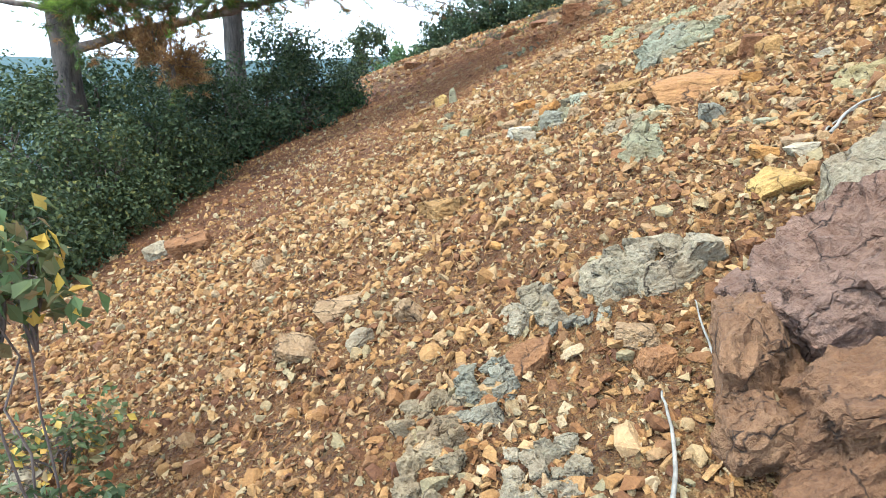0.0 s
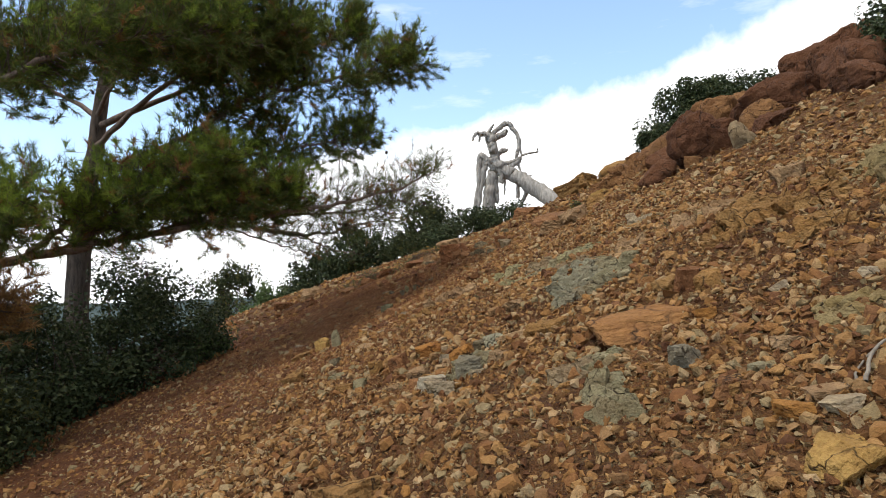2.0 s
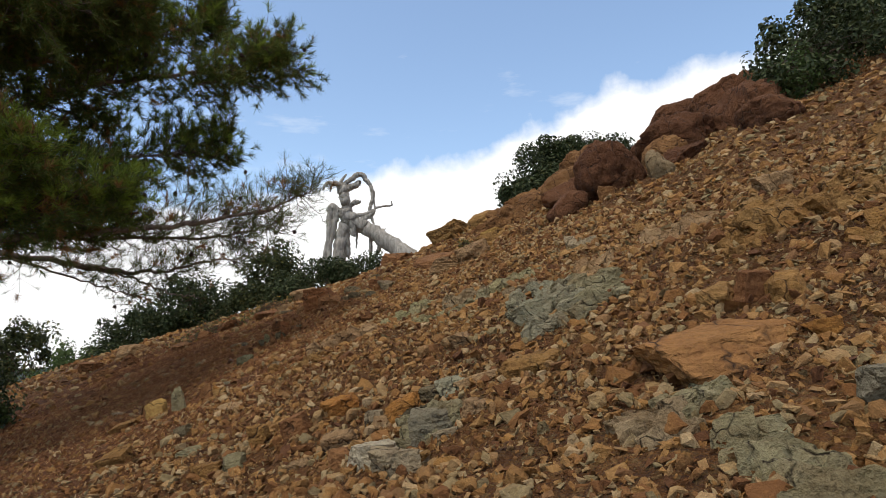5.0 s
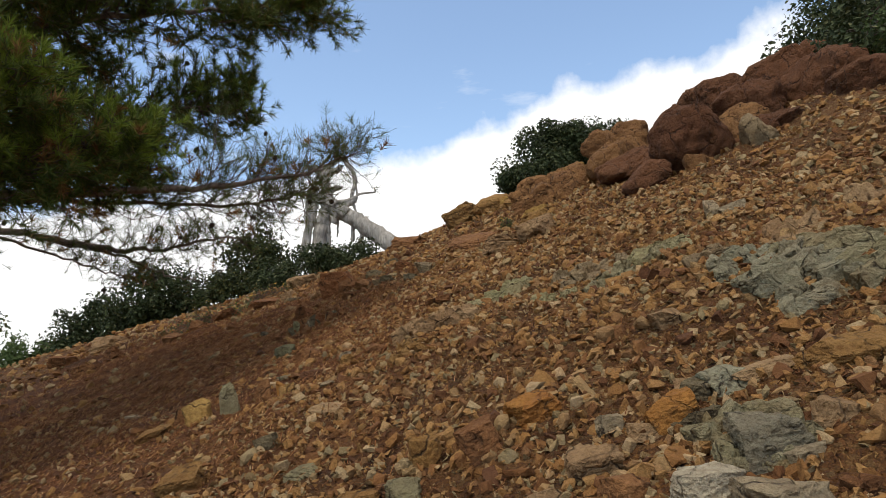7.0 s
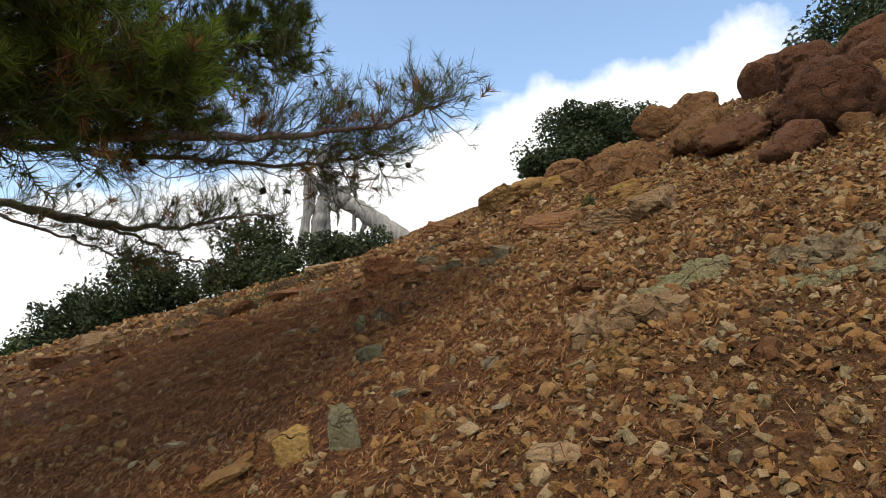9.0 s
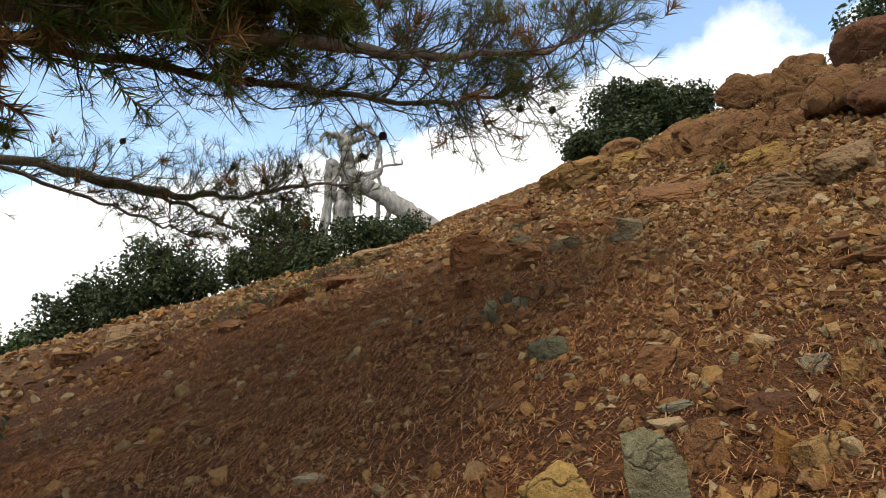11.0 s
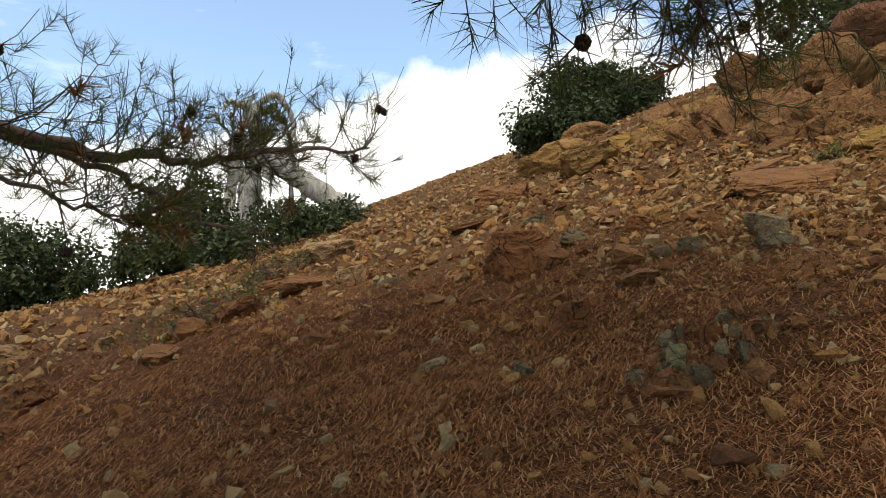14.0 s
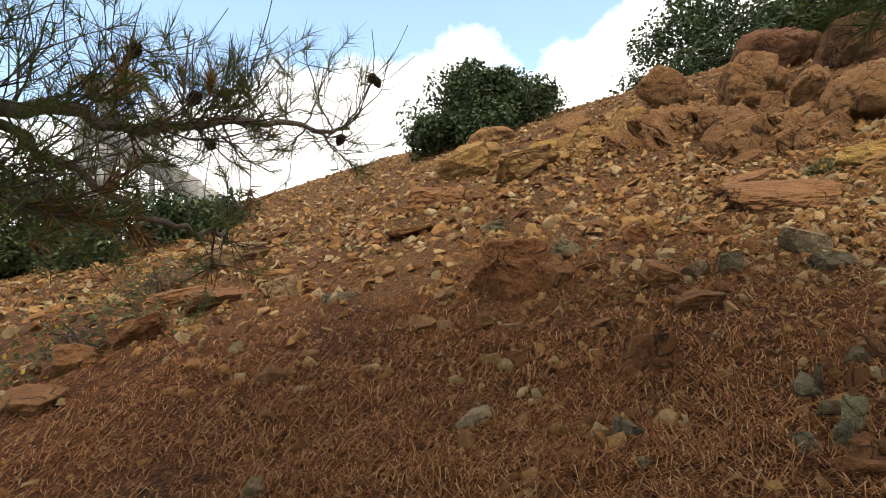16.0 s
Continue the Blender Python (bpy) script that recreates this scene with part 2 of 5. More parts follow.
M_OCHRE = rock_paint("ochre_rock", (0.32, 0.165, 0.048), (0.38, 0.215, 0.075), 0.03, 0.8)
M_YELLOW_ROCK = rock_paint("yellow_ochre_rock", (0.42, 0.24, 0.065), (0.46, 0.28, 0.085), 0.02, 0.9, 0.15)
M_TAN = rock_paint("tan_rock", (0.34, 0.205, 0.098), (0.42, 0.27, 0.135), 0.025, 0.9)
M_TANDARK = rock_paint("brown_tan_rock", (0.24, 0.115, 0.042), (0.33, 0.165, 0.062), 0.05, 0.6)
M_BROWN = rock_paint("brown_rock", (0.215, 0.094, 0.036), (0.29, 0.137, 0.052), 0.025, 0.8)
M_REDDISH = rock_paint("rusty_rock", (0.24, 0.095, 0.034), (0.28, 0.12, 0.045), 0.025, 0.9, 0.15)
M_RED = rock_paint("red_boulder_rock", (0.150, 0.062, 0.027), (0.205, 0.088, 0.038), 0.06, 0.55)
M_PURPLE = rock_paint("purplish_boulder_rock", (0.255, 0.138, 0.085), (0.30, 0.175, 0.115), 0.04, 0.9, 0.3)
M_PURPLE_DEEP = rock_paint("red_brown_boulder_rock", (0.235, 0.115, 0.052), (0.285, 0.150, 0.070), 0.04, 0.8, 0.3)
M_SLAB = rock_paint("orange_brown_slab", (0.28, 0.135, 0.045), (0.30, 0.145, 0.05), 0.02, 0.5, 0.15)
M_GREEN = rock_paint("grey_green_rock", (0.29, 0.245, 0.13), (0.38, 0.325, 0.185), 0.03, 0.9)
M_GREENISH = rock_paint("blue_green_rock", (0.28, 0.25, 0.155), (0.37, 0.335, 0.215), 0.03, 0.9)
M_GREENPALE = rock_paint("pale_green_rock", (0.34, 0.30, 0.145), (0.42, 0.36, 0.19), 0.03, 0.9)
M_GREENOCHRE = rock_paint("greenish_ochre_rock", (0.31, 0.22, 0.085), (0.37, 0.28, 0.13), 0.03, 0.8)
M_GREENDARK = rock_paint("dull_green_rock", (0.12, 0.108, 0.055), (0.15, 0.135, 0.07), 0.02, 1.0, 0.2)
M_GREY = rock_paint("grey_rock", (0.32, 0.245, 0.145), (0.40, 0.31, 0.19), 0.03, 0.9)
M_GREYTAN = rock_paint("grey_tan_rock", (0.28, 0.198, 0.105), (0.37, 0.27, 0.15), 0.03, 0.9)
M_GREYBLUE = rock_paint("blue_grey_rock", (0.26, 0.222, 0.145), (0.34, 0.29, 0.195), 0.03, 0.9, 0.2)
M_DARK = rock_paint("dark_grey_rock", (0.135, 0.102, 0.054), (0.23, 0.18, 0.10), 0.03, 0.9, 0.2)
M_PALE = rock_paint("pale_rock", (0.42, 0.32, 0.19), (0.49, 0.39, 0.25), 0.02, 1.0, 0.15)
M_WHITE = rock_paint("whitish_crusted_rock", (0.50, 0.425, 0.29), (0.55, 0.47, 0.33), 0.02, 1.0, 0.15)
M_ORANGE = rock_paint("orange_rock", (0.36, 0.150, 0.034), (0.41, 0.19, 0.045), 0.02, 1.0, 0.15)


def bark_material(name, dark, light, scale=14.0, bump=0.03):
    m = Mat(name, 0.95)
    ridge, fine = m.noise(scale, 6, 0.65, (1, 1, 0.22)), m.noise(60, 3)
    col = m.ramp(m.math("ADD", m.math("MULTIPLY", ridge, 0.75), m.math("MULTIPLY", fine, 0.25)), [(0.32, dark), (0.62, light)])
    return m.done(col, m.math("ADD", ridge, m.math("MULTIPLY", fine, 0.3)), bump)


def leaf_material(name, stops, rough=0.5, sheer=0.25):
    m = Mat(name, rough)
    col = m.ramp(island_random(m), stops)
    m.done(col)
    m.bsdf.inputs["Specular IOR Level"].default_value = 0.12
    if sheer:
        tr = m.node("ShaderNodeBsdfTranslucent")
        m.link(col, tr.inputs[0])
        mx = m.node("ShaderNodeMixShader", Fac=sheer)
        m.link(m.bsdf.outputs[0], mx.inputs[1])
        m.link(tr.outputs[0], mx.inputs[2])
        m.link(mx.outputs[0], m.t.nodes["Material Output"].inputs[0])
    return m.m


M_BARK = bark_material("pine_bark", (0.03, 0.021, 0.015), (0.14, 0.105, 0.08))
M_LIMB = bark_material("limb_bark", (0.08, 0.055, 0.042), (0.27, 0.195, 0.15), 20, 0.012)
M_TWIG = bark_material("twig_bark", (0.06, 0.04, 0.03), (0.15, 0.105, 0.08), 30, 0.004)
M_DEAD = bark_material("bleached_dead_wood", (0.15, 0.13, 0.105), (0.46, 0.42, 0.36), 9, 0.04)
M_STICK = bark_material("grey_stick_wood", (0.112, 0.088, 0.065), (0.280, 0.238, 0.182), 25, 0.006)
M_NEEDLE = leaf_material("pine_needles", [(0.0, (0.055, 0.084, 0.020)), (0.5, (0.099, 0.131, 0.027)), (0.8, (0.143, 0.163, 0.036)), (0.92, (0.165, 0.137, 0.041)), (1.0, (0.264, 0.147, 0.045))])
M_FRESH = leaf_material("fresh_pine_needles", [(0.0, (0.15, 0.21, 0.03)), (1.0, (0.29, 0.35, 0.05))], 0.5, 0.4)
M_DRY = leaf_material("dry_pine_needles", [(0.0, (0.16, 0.075, 0.03)), (0.6, (0.27, 0.14, 0.05)), (1.0, (0.38, 0.21, 0.07))], 0.8)
M_LITTER = leaf_material("fallen_pine_needles", [(0.0, (0.10, 0.036, 0.014)), (0.45, (0.29, 0.112, 0.038)), (0.75, (0.42, 0.195, 0.075)), (1.0, (0.54, 0.32, 0.15))], 0.8)
M_CONE = bark_material("pine_cone_scales", (0.025, 0.017, 0.012), (0.075, 0.05, 0.035), 60, 0.004)
M_OAK = leaf_material("dark_evergreen_leaves", [(0.0, (0.025, 0.036, 0.014)), (0.6, (0.050, 0.065, 0.026)), (0.9, (0.084, 0.100, 0.040)), (1.0, (0.134, 0.130, 0.056))], 0.45, 0.15)
M_SHRUB = leaf_material("shrub_leaves", [(0.0, (0.031, 0.041, 0.016)), (0.6, (0.058, 0.068, 0.026)), (0.9, (0.090, 0.098, 0.032)), (1.0, (0.152, 0.128, 0.032))], 0.45, 0.2)
M_LIGHT = leaf_material("light_green_leaves", [(0.0, (0.06, 0.095, 0.03)), (1.0, (0.13, 0.17, 0.06))], 0.6, 0.3)
M_YELLOW = leaf_material("yellowing_leaves", [(0.0, (0.09, 0.12, 0.04)), (0.6, (0.12, 0.12, 0.05)), (0.82, (0.19, 0.12, 0.05)), (0.9, (0.50, 0.33, 0.05)), (1.0, (0.40, 0.22, 0.05))], 0.5, 0.3)

# ---- builders ----
rng = np.random.default_rng(7)


def mesh_of(name, verts, faces, material, smooth_faces=False):
    """A mesh from arrays; triangles go in quickly."""
    me = bpy.data.meshes.new(name)
    verts, faces = np.asarray(verts, np.float32), np.asarray(faces, np.int32)
    n, k = len(faces), faces.shape[1]
    me.vertices.add(len(verts))
    me.vertices.foreach_set("co", verts.ravel())
    me.loops.add(n * k)
    me.loops.foreach_set("vertex_index", faces.ravel())
    me.polygons.add(n)
    me.polygons.foreach_set("loop_start", np.arange(0, n * k, k, dtype=np.int32))
    me.polygons.foreach_set("use_smooth", np.full(n, smooth_faces))
    me.update(calc_edges=True)
    me.validate()
    me.materials.append(material)
    return me


def part(name, me, parent=None, label=""):
    ob = new(name, me)
    if parent is not None:
        ob.parent = parent
    return tagged(ob, label)


def thing(name, x, y, z, label, category, group="", kind=""):
    ob = new(name)
    ob.empty_display_size = 0.1
    ob.location = (x, y, z)
    return tagged(ob, label, category, group, kind)


def local(points, ob):
    return np.asarray(points, float) - np.array(ob.location)


# ---- ground ----
def steps(lo, hi, fine, far):
    """Plan lines: even between lo and hi, then wider and wider."""
    mid = list(np.arange(lo, hi, fine))
    up, s, v = [], fine, hi
    while v < far:
        up.append(v)
        s *= 1.16
        v += s
    down, s, v = [], fine, lo
    while v > -far:
        s *= 1.16
        v -= s
        down.append(v)
    return np.array(down[::-1] + mid + up)


gx, gy = steps(-4.5, 8.5, 0.09, 3000), steps(-1.0, 20.0, 0.09, 3000)
GX, GY = np.meshgrid(gx, gy)
idx = np.arange(GX.size).reshape(GX.shape)
quads = np.stack([idx[:-1, :-1], idx[:-1, 1:], idx[1:, 1:], idx[1:, :-1]], -1).reshape(-1, 4)
ground = new("ground", mesh_of("ground", np.stack([GX, GY, ground_z(GX, GY)], -1).reshape(-1, 3), quads, M_SOIL, True))
tagged(ground, "sloping hillside of reddish brown stony soil with pine litter", "ground", kind="structure")


# ---- stones ----
def hull_shape(seed, points=13, flat=0.55):
    r = random.Random(seed)
    bm = bmesh.new()
    for _ in range(points):
        v = Vector((r.uniform(-1, 1), r.uniform(-1, 1), r.uniform(-1, 1)))
        v = v / max(abs(c) for c in v) * r.uniform(0.75, 1.0)
        v = v * 0.5 + v.normalized() * 0.5
        bm.verts.new((v.x, v.y * r.uniform(0.7, 0.95), v.z * flat))
    res = bmesh.ops.convex_hull(bm, input=bm.verts)
    bmesh.ops.delete(bm, geom=[g for g in res["geom_interior"] if isinstance(g, bmesh.types.BMVert)], context="VERTS")
    bmesh.ops.triangulate(bm, faces=bm.faces)
    bm.verts.index_update()
    vs = np.array([v.co for v in bm.verts])
    fs = np.array([[v.index for v in f.verts] for f in bm.faces])
    bm.free()
    return vs, fs


CHIPS = [hull_shape(100 + i, 10, 0.42 + 0.045 * i) for i in range(12)]
HEWN = [hull_shape(130 + i, 7, 0.5 + 0.04 * i) for i in range(10)]
GRIT = [hull_shape(160 + i, 5, 0.7) for i in range(8)]
SHAPES = [hull_shape(200 + i, 18, 0.45 + 0.03 * i) for i in range(14)]


def turns(n, lean):
    """n random turns: any heading, leaning a little, then tipped with the slope."""
    a, b, c = rng.uniform(0, 2 * np.pi, n), rng.normal(0, lean, n), rng.normal(0, lean, n)
    ca, sa_, cb, sb, cc, sc = np.cos(a), np.sin(a), np.cos(b), np.sin(b), np.cos(c), np.sin(c)
    o, i = np.zeros(n), np.ones(n)
    rz = np.stack([ca, -sa_, o, sa_, ca, o, o, o, i], -1).reshape(n, 3, 3)
    rx = np.stack([i, o, o, o, cb, -sb, o, sb, cb], -1).reshape(n, 3, 3)
    ry = np.stack([cc, o, sc, o, i, o, -sc, o, cc], -1).reshape(n, 3, 3)
    tip = np.array(Vector((0, 0, 1)).rotation_difference(normal_at(2.5, 8)).to_matrix())
    return tip @ rx @ ry @ rz


def strew(name, x, y, size, shapes, label, lean=0.35, sink=0.25):
    """Many small stones lying on the ground, joined."""
    z = ground_z(x, y)
    vs, fs, base = [], [], 0
    pick = rng.integers(0, len(shapes), len(x))
    for k, (sv, sf) in enumerate(shapes):
        sel = np.nonzero(pick == k)[0]
        n = len(sel)
        if not n:
            continue
        sc = size[sel, None] * np.stack([np.ones(n), rng.uniform(0.6, 1.0, n), rng.uniform(0.5, 1.1, n)], -1)
        p = np.einsum("nij,nvj->nvi", turns(n, lean), sv[None] * sc[:, None, :])
        p += np.stack([x[sel], y[sel], z[sel] + size[sel] * (0.5 - sink - 0.2)], -1)[:, None, :]
        vs.append(p.reshape(-1, 3))
        fs.append((sf[None] + base + np.arange(n)[:, None, None] * len(sv)).reshape(-1, 3))
        base += n * len(sv)
    ob = new(name, mesh_of(name, np.concatenate(vs), np.concatenate(fs), M_SCREE))
    return tagged(ob, label, "scree", kind="stuff")


def scatter(n, x0, x1, y0, y1, keep):
    """Random places in a stretch of the plan, thinning out past its edges."""
    n = int(n * (x1 - x0 + 2) * (y1 - y0 + 2) / ((x1 - x0) * (y1 - y0)))
    x, y = rng.uniform(x0 - 1, x1 + 1, n), rng.uniform(y0 - 1, y1 + 1, n)
    rim = np.minimum(np.minimum(x - x0, x1 - x), np.minimum(y - y0, y1 - y)) + 1.4 * (vnoise(x * 0.9, y * 0.9, 21) - 0.5)
    k = rng.uniform(0, 1, n) < keep(x, y) * smooth(rim, -0.9, 0.3)
    return x[k], y[k]


def sizes(n, lo, hi, power=2.2):
    return lo + (hi - lo) * rng.uniform(0, 1, n) ** power


def in_litter(x, y):
    return np.exp(-((x - 0.3) / 2.2) ** 2 - ((y - 13.0) / 3.0) ** 2)


def stony(x, y):
    return (0.12 + 0.88 * rough_at(x, y)) * (1 - 0.85 * in_litter(x, y)) * (0.6 + 0.4 * vnoise(x * 1.1, y * 1.1, 9))


x, y = scatter(32000, -3.8, 5.0, 0.5, 13.5, lambda a, b: 0.30 + 0.6 * stony(a, b))
strew("scree_grit", x, y, sizes(len(x), 0.010, 0.030, 1.4), GRIT, "fine reddish brown rock chips over the slope")
x, y = scatter(66000, -3.6, 4.6, 0.9, 12.5, lambda a, b: 0.03 + 0.95 * stony(a, b))
strew("scree_gravel", x, y, sizes(len(x), 0.012, 0.047, 1.9), CHIPS, "angular tan and brown rock fragments covering the slope", 0.7, 0.12)
x, y = scatter(40000, 2.0, 14.0, 3.0, 24.0, stony)
strew("far_scree", x, y, sizes(len(x), 0.016, 0.072, 3.0), HEWN, "angular ochre and red rock rubble on the upper slope", 0.65, 0.12)
x, y = scatter(9000, -4.0, 6.0, 12.0, 25.0, lambda a, b: (0.3 + 0.6 * stony(a, b)) * (1 - 0.7 * in_litter(a, b)))
strew("ridge_rubble", x, y, sizes(len(x), 0.02, 0.10, 3.0), CHIPS, "pale rubble along the crest of the slope", 0.65, 0.12)
x, y = scatter(9000, -3.0, 7.5, 1.0, 15.0, lambda a, b: stony(a, b) * (1 - in_litter(a, b)) ** 3)
strew("scree_cobbles", x, y, sizes(len(x), 0.026, 0.070, 2.4), SHAPES, "angular brown and ochre cobbles lying on the scree", 0.55, 0.1)
x, y = scatter(60000, -2.0, 4.6, 1.4, 12.0, lambda a, b: (1 - 0.8 * in_litter(a, b)) * (0.4 + 0.6 * rough_at(a, b)))
strew("scree_shards", x, y, sizes(len(x), 0.009, 0.032, 1.3), GRIT, "small orange-brown shards between larger stones", 0.8, 0.1)
x, y = scatter(2600, -1.8, 4.0, 9.6, 16.0, lambda a, b: 0.07 + 0.6 * in_litter(a, b))
strew("litter_stones", x, y, sizes(len(x), 0.014, 0.062, 3.2), SHAPES, "small stones scattered through pine litter", 0.4, 0.2)

x, y = scatter(5200, -14.0, 16.0, -8.0, 30.0, lambda a, b: 0.25 + 0.75 * vnoise(a, b, 8))
strew("scattered_stones", x, y, sizes(len(x), 0.02, 0.09, 3.0), CHIPS, "stones scattered over the wider hillside", 0.6, 0.15)

STONE_MESHES = [mesh_of("stone", sv, sf, M_STONE) for sv, sf in SHAPES]
x, y = scatter(1000, -0.6, 7.5, 1.3, 16.0, lambda a, b: stony(a, b) * (1 - in_litter(a, b)) ** 3)
for px, py in list(zip(x, y))[:300]:
    px, py = float(px), float(py)
    if abs(px + 0.6) < 0.7 and py < 12:
        continue
    s = 0.038 + 0.05 * random.random() ** 2
    ob = new("stone", random.choice(STONE_MESHES))
    q = Vector((0, 0, 1)).rotation_difference(normal_at(px, py)) @ Euler((random.gauss(0, 0.3), random.gauss(0, 0.3), random.uniform(0, 6.3))).to_quaternion()
    ob.matrix_world = Matrix.LocRotScale((px, py, gz(px, py) + 0.12 * s), q, (s, s * random.uniform(0.7, 1), s * random.uniform(0.6, 1.1)))
    tagged(ob, "angular brown stone lying loose on the scree", "stone", "loose stones on the slope")


def soft_cut(p, planes, k=16.0):
    """Press a point behind each plane, rounding the edges between them."""
    for n, d in planes:
        e = p.dot(n) - d
        p = p - n * (math.log1p(math.exp(min(40.0, e * k))) / k)
    return p


def boulder_mesh(name, size, material, seed, cuts=7, detail=5, rough=0.06, ledges=0.0):
    """A rounded, weathered boulder with hollows and a few open joints."""
    r = random.Random(seed)
    bm = bmesh.new()
    bmesh.ops.create_icosphere(bm, subdivisions=detail, radius=1.05)
    planes = [(Vector((r.gauss(0, 1), r.gauss(0, 1), r.gauss(0, 0.7))).normalized(), r.uniform(0.55, 0.9)) for _ in range(cuts + 3)]
    joints = [(Vector((r.gauss(0, 1), r.gauss(0, 1), r.gauss(0, 0.5))).normalized(), r.uniform(-0.4, 0.5)) for _ in range(5)]
    off = Vector((seed * 3.1, seed * 1.7, seed * 0.9))
    for v in bm.verts:
        p = soft_cut(v.co.copy(), planes)
        q = p + off
        bulge = 1.6 * noise.noise(q * 1.3) + 0.8 * noise.noise(q * 2.9) - 1.1 * abs(noise.noise(q * 2.1)) + 0.8 * noise.noise(q * 6.0) + 0.6 * noise.noise(q * 13.0) + 0.35 * noise.noise(q * 27.0)
        deep = sum(math.exp(-((p.dot(n) - d + 0.12 * noise.noise(q * 2.4)) / 0.035) ** 2) for n, d in joints)
        p += p.normalized() * (rough * bulge - 0.075 * min(deep, 1.3))
        if ledges:
            t = p.z * ledges + 0.5 * noise.noise(q * 1.1)
            p *= 1 - 0.06 * (1 if (t % 1.0) < 0.2 else 0)
        v.co = (p.x * size[0], p.y * size[1], p.z * size[2])
    bm.verts.index_update()
    vs = np.array([v.co for v in bm.verts])
    fs = np.array([[v.index for v in f.verts] for f in bm.faces])
    bm.free()
    return mesh_of(name, vs, fs, material, True)


def block_mesh(name, size, material, seed, cuts=8, edge=0.34, rough=0.05, worn=0.035):
    """An angular block broken along joints, with worn edges and a hackly face."""
    r = random.Random(seed)
    bm = bmesh.new()
    bmesh.ops.create_cube(bm, size=2.0)
    axes = [Vector((1, 0, 0)), Vector((-1, 0, 0)), Vector((0, -1, 0)), Vector((0, 0, 1)), Vector((0, 1, 0))]
    for i in range(cuts):
        if i < 5:
            n = (axes[i] + Vector((r.gauss(0, 0.3), r.gauss(0, 0.3), r.gauss(0, 0.3)))).normalized()
            d = r.uniform(0.62, 0.95)
        else:
            n = Vector((r.gauss(0, 1), r.gauss(0, 1), r.gauss(0.3, 0.8))).normalized()
            d = r.uniform(0.68, 1.02)
        res = bmesh.ops.bisect_plane(bm, geom=bm.verts[:] + bm.edges[:] + bm.faces[:], plane_co=n * d, plane_no=n, clear_outer=True)
        rim = [g for g in res["geom_cut"] if isinstance(g, bmesh.types.BMEdge)]
        if rim:
            bmesh.ops.contextual_create(bm, geom=rim)
    if worn:
        bmesh.ops.bevel(bm, geom=bm.edges[:], offset=worn, segments=1, affect="EDGES", profile=0.5, clamp_overlap=True)
    bmesh.ops.triangulate(bm, faces=bm.faces[:])
    for _ in range(5):
        long = [e for e in bm.edges if e.calc_length() > edge]
        if not long:
            break
        bmesh.ops.subdivide_edges(bm, edges=long, cuts=1)
        bmesh.ops.triangulate(bm, faces=[f for f in bm.faces if len(f.verts) > 3])
    bm.normal_update()
    off = Vector((seed * 2.3, seed * 1.1, seed * 0.7))
    for v in bm.verts:
        q = v.co + off
        crag = noise.noise(q * 1.9) + 1.6 * (0.25 - abs(noise.noise(q * 2.9))) + 0.7 * noise.noise(q * 6.5) + 0.5 * noise.noise(q * 14.0)
        p = v.co + v.normal * rough * crag
        v.co = (p.x * size[0], p.y * size[1], p.z * size[2])
    bm.verts.index_update()
    vs = np.array([v.co for v in bm.verts])
    fs = np.array([[v.index for v in f.verts] for f in bm.faces])
    bm.free()
    return mesh_of(name, vs, fs, material, False)


def lay(ob, x, y, rz, lift, lean=0.6, tip=(0.0, 0.0)):
    """Set a rock down on the slope, leaning with it by the given share."""
    up = Vector((0, 0, 1)).lerp(normal_at(x, y), lean)
    q = Vector((0, 0, 1)).rotation_difference(up) @ Euler((radians(tip[0]), radians(tip[1]), radians(rz))).to_quaternion()
    ob.matrix_world = Matrix.LocRotScale((x, y, gz(x, y) + lift), q, None)


def seed_at(x, y):
    return int(abs(x * 91 + y * 37) * 3) % 997 + 1


def fine_at(x, y, half):
    """Edge length for a block: finer where the way passes close by."""
    away = min(math.hypot(x + 0.3, y - 2.0), math.hypot(x + 1.2, y - 6.5), math.hypot(x + 1.5, y - 10.5))
    return min(0.5, max(0.15, 0.010 * away / max(half, 0.02)))


def loose_rock(name, x, y, size, rz, material, label, lift, lean, tip=4.0, cuts=8, rough=0.08):
    s = seed_at(x, y)
    r = random.Random(s)
    ob = new(name, block_mesh(name, size, material, s, cuts, fine_at(x, y, size[0]), rough))
    lay(ob, x, y, rz + r.uniform(-22, 22), lift, lean, (r.gauss(0, tip), r.gauss(0, tip)))
    return tagged(ob, label, "rock")


def block_rock(x, y, half, tall, rz, material, label):
    return loose_rock("rock", x, y, (half * 1.22, half * 0.95, tall * 1.2), rz, material, label, tall * 0.42, 0.5, 9.0)


def slab_rock(x, y, half, tall, rz, material, label):
    return loose_rock("rock_slab", x, y, (half * 1.12, half * 0.72, max(tall * 0.75, half * 0.22)), rz, material, label, tall * 0.22, 0.5, 5.0, 8, 0.06)


def upright_rock(x, y, half, tall, rz, material, label):
    return loose_rock("rock_slab", x, y, (half * 1.1, half * 0.5, tall * 1.1), rz, material, label, tall * 0.45, 0.25, 6.0, 8, 0.06)


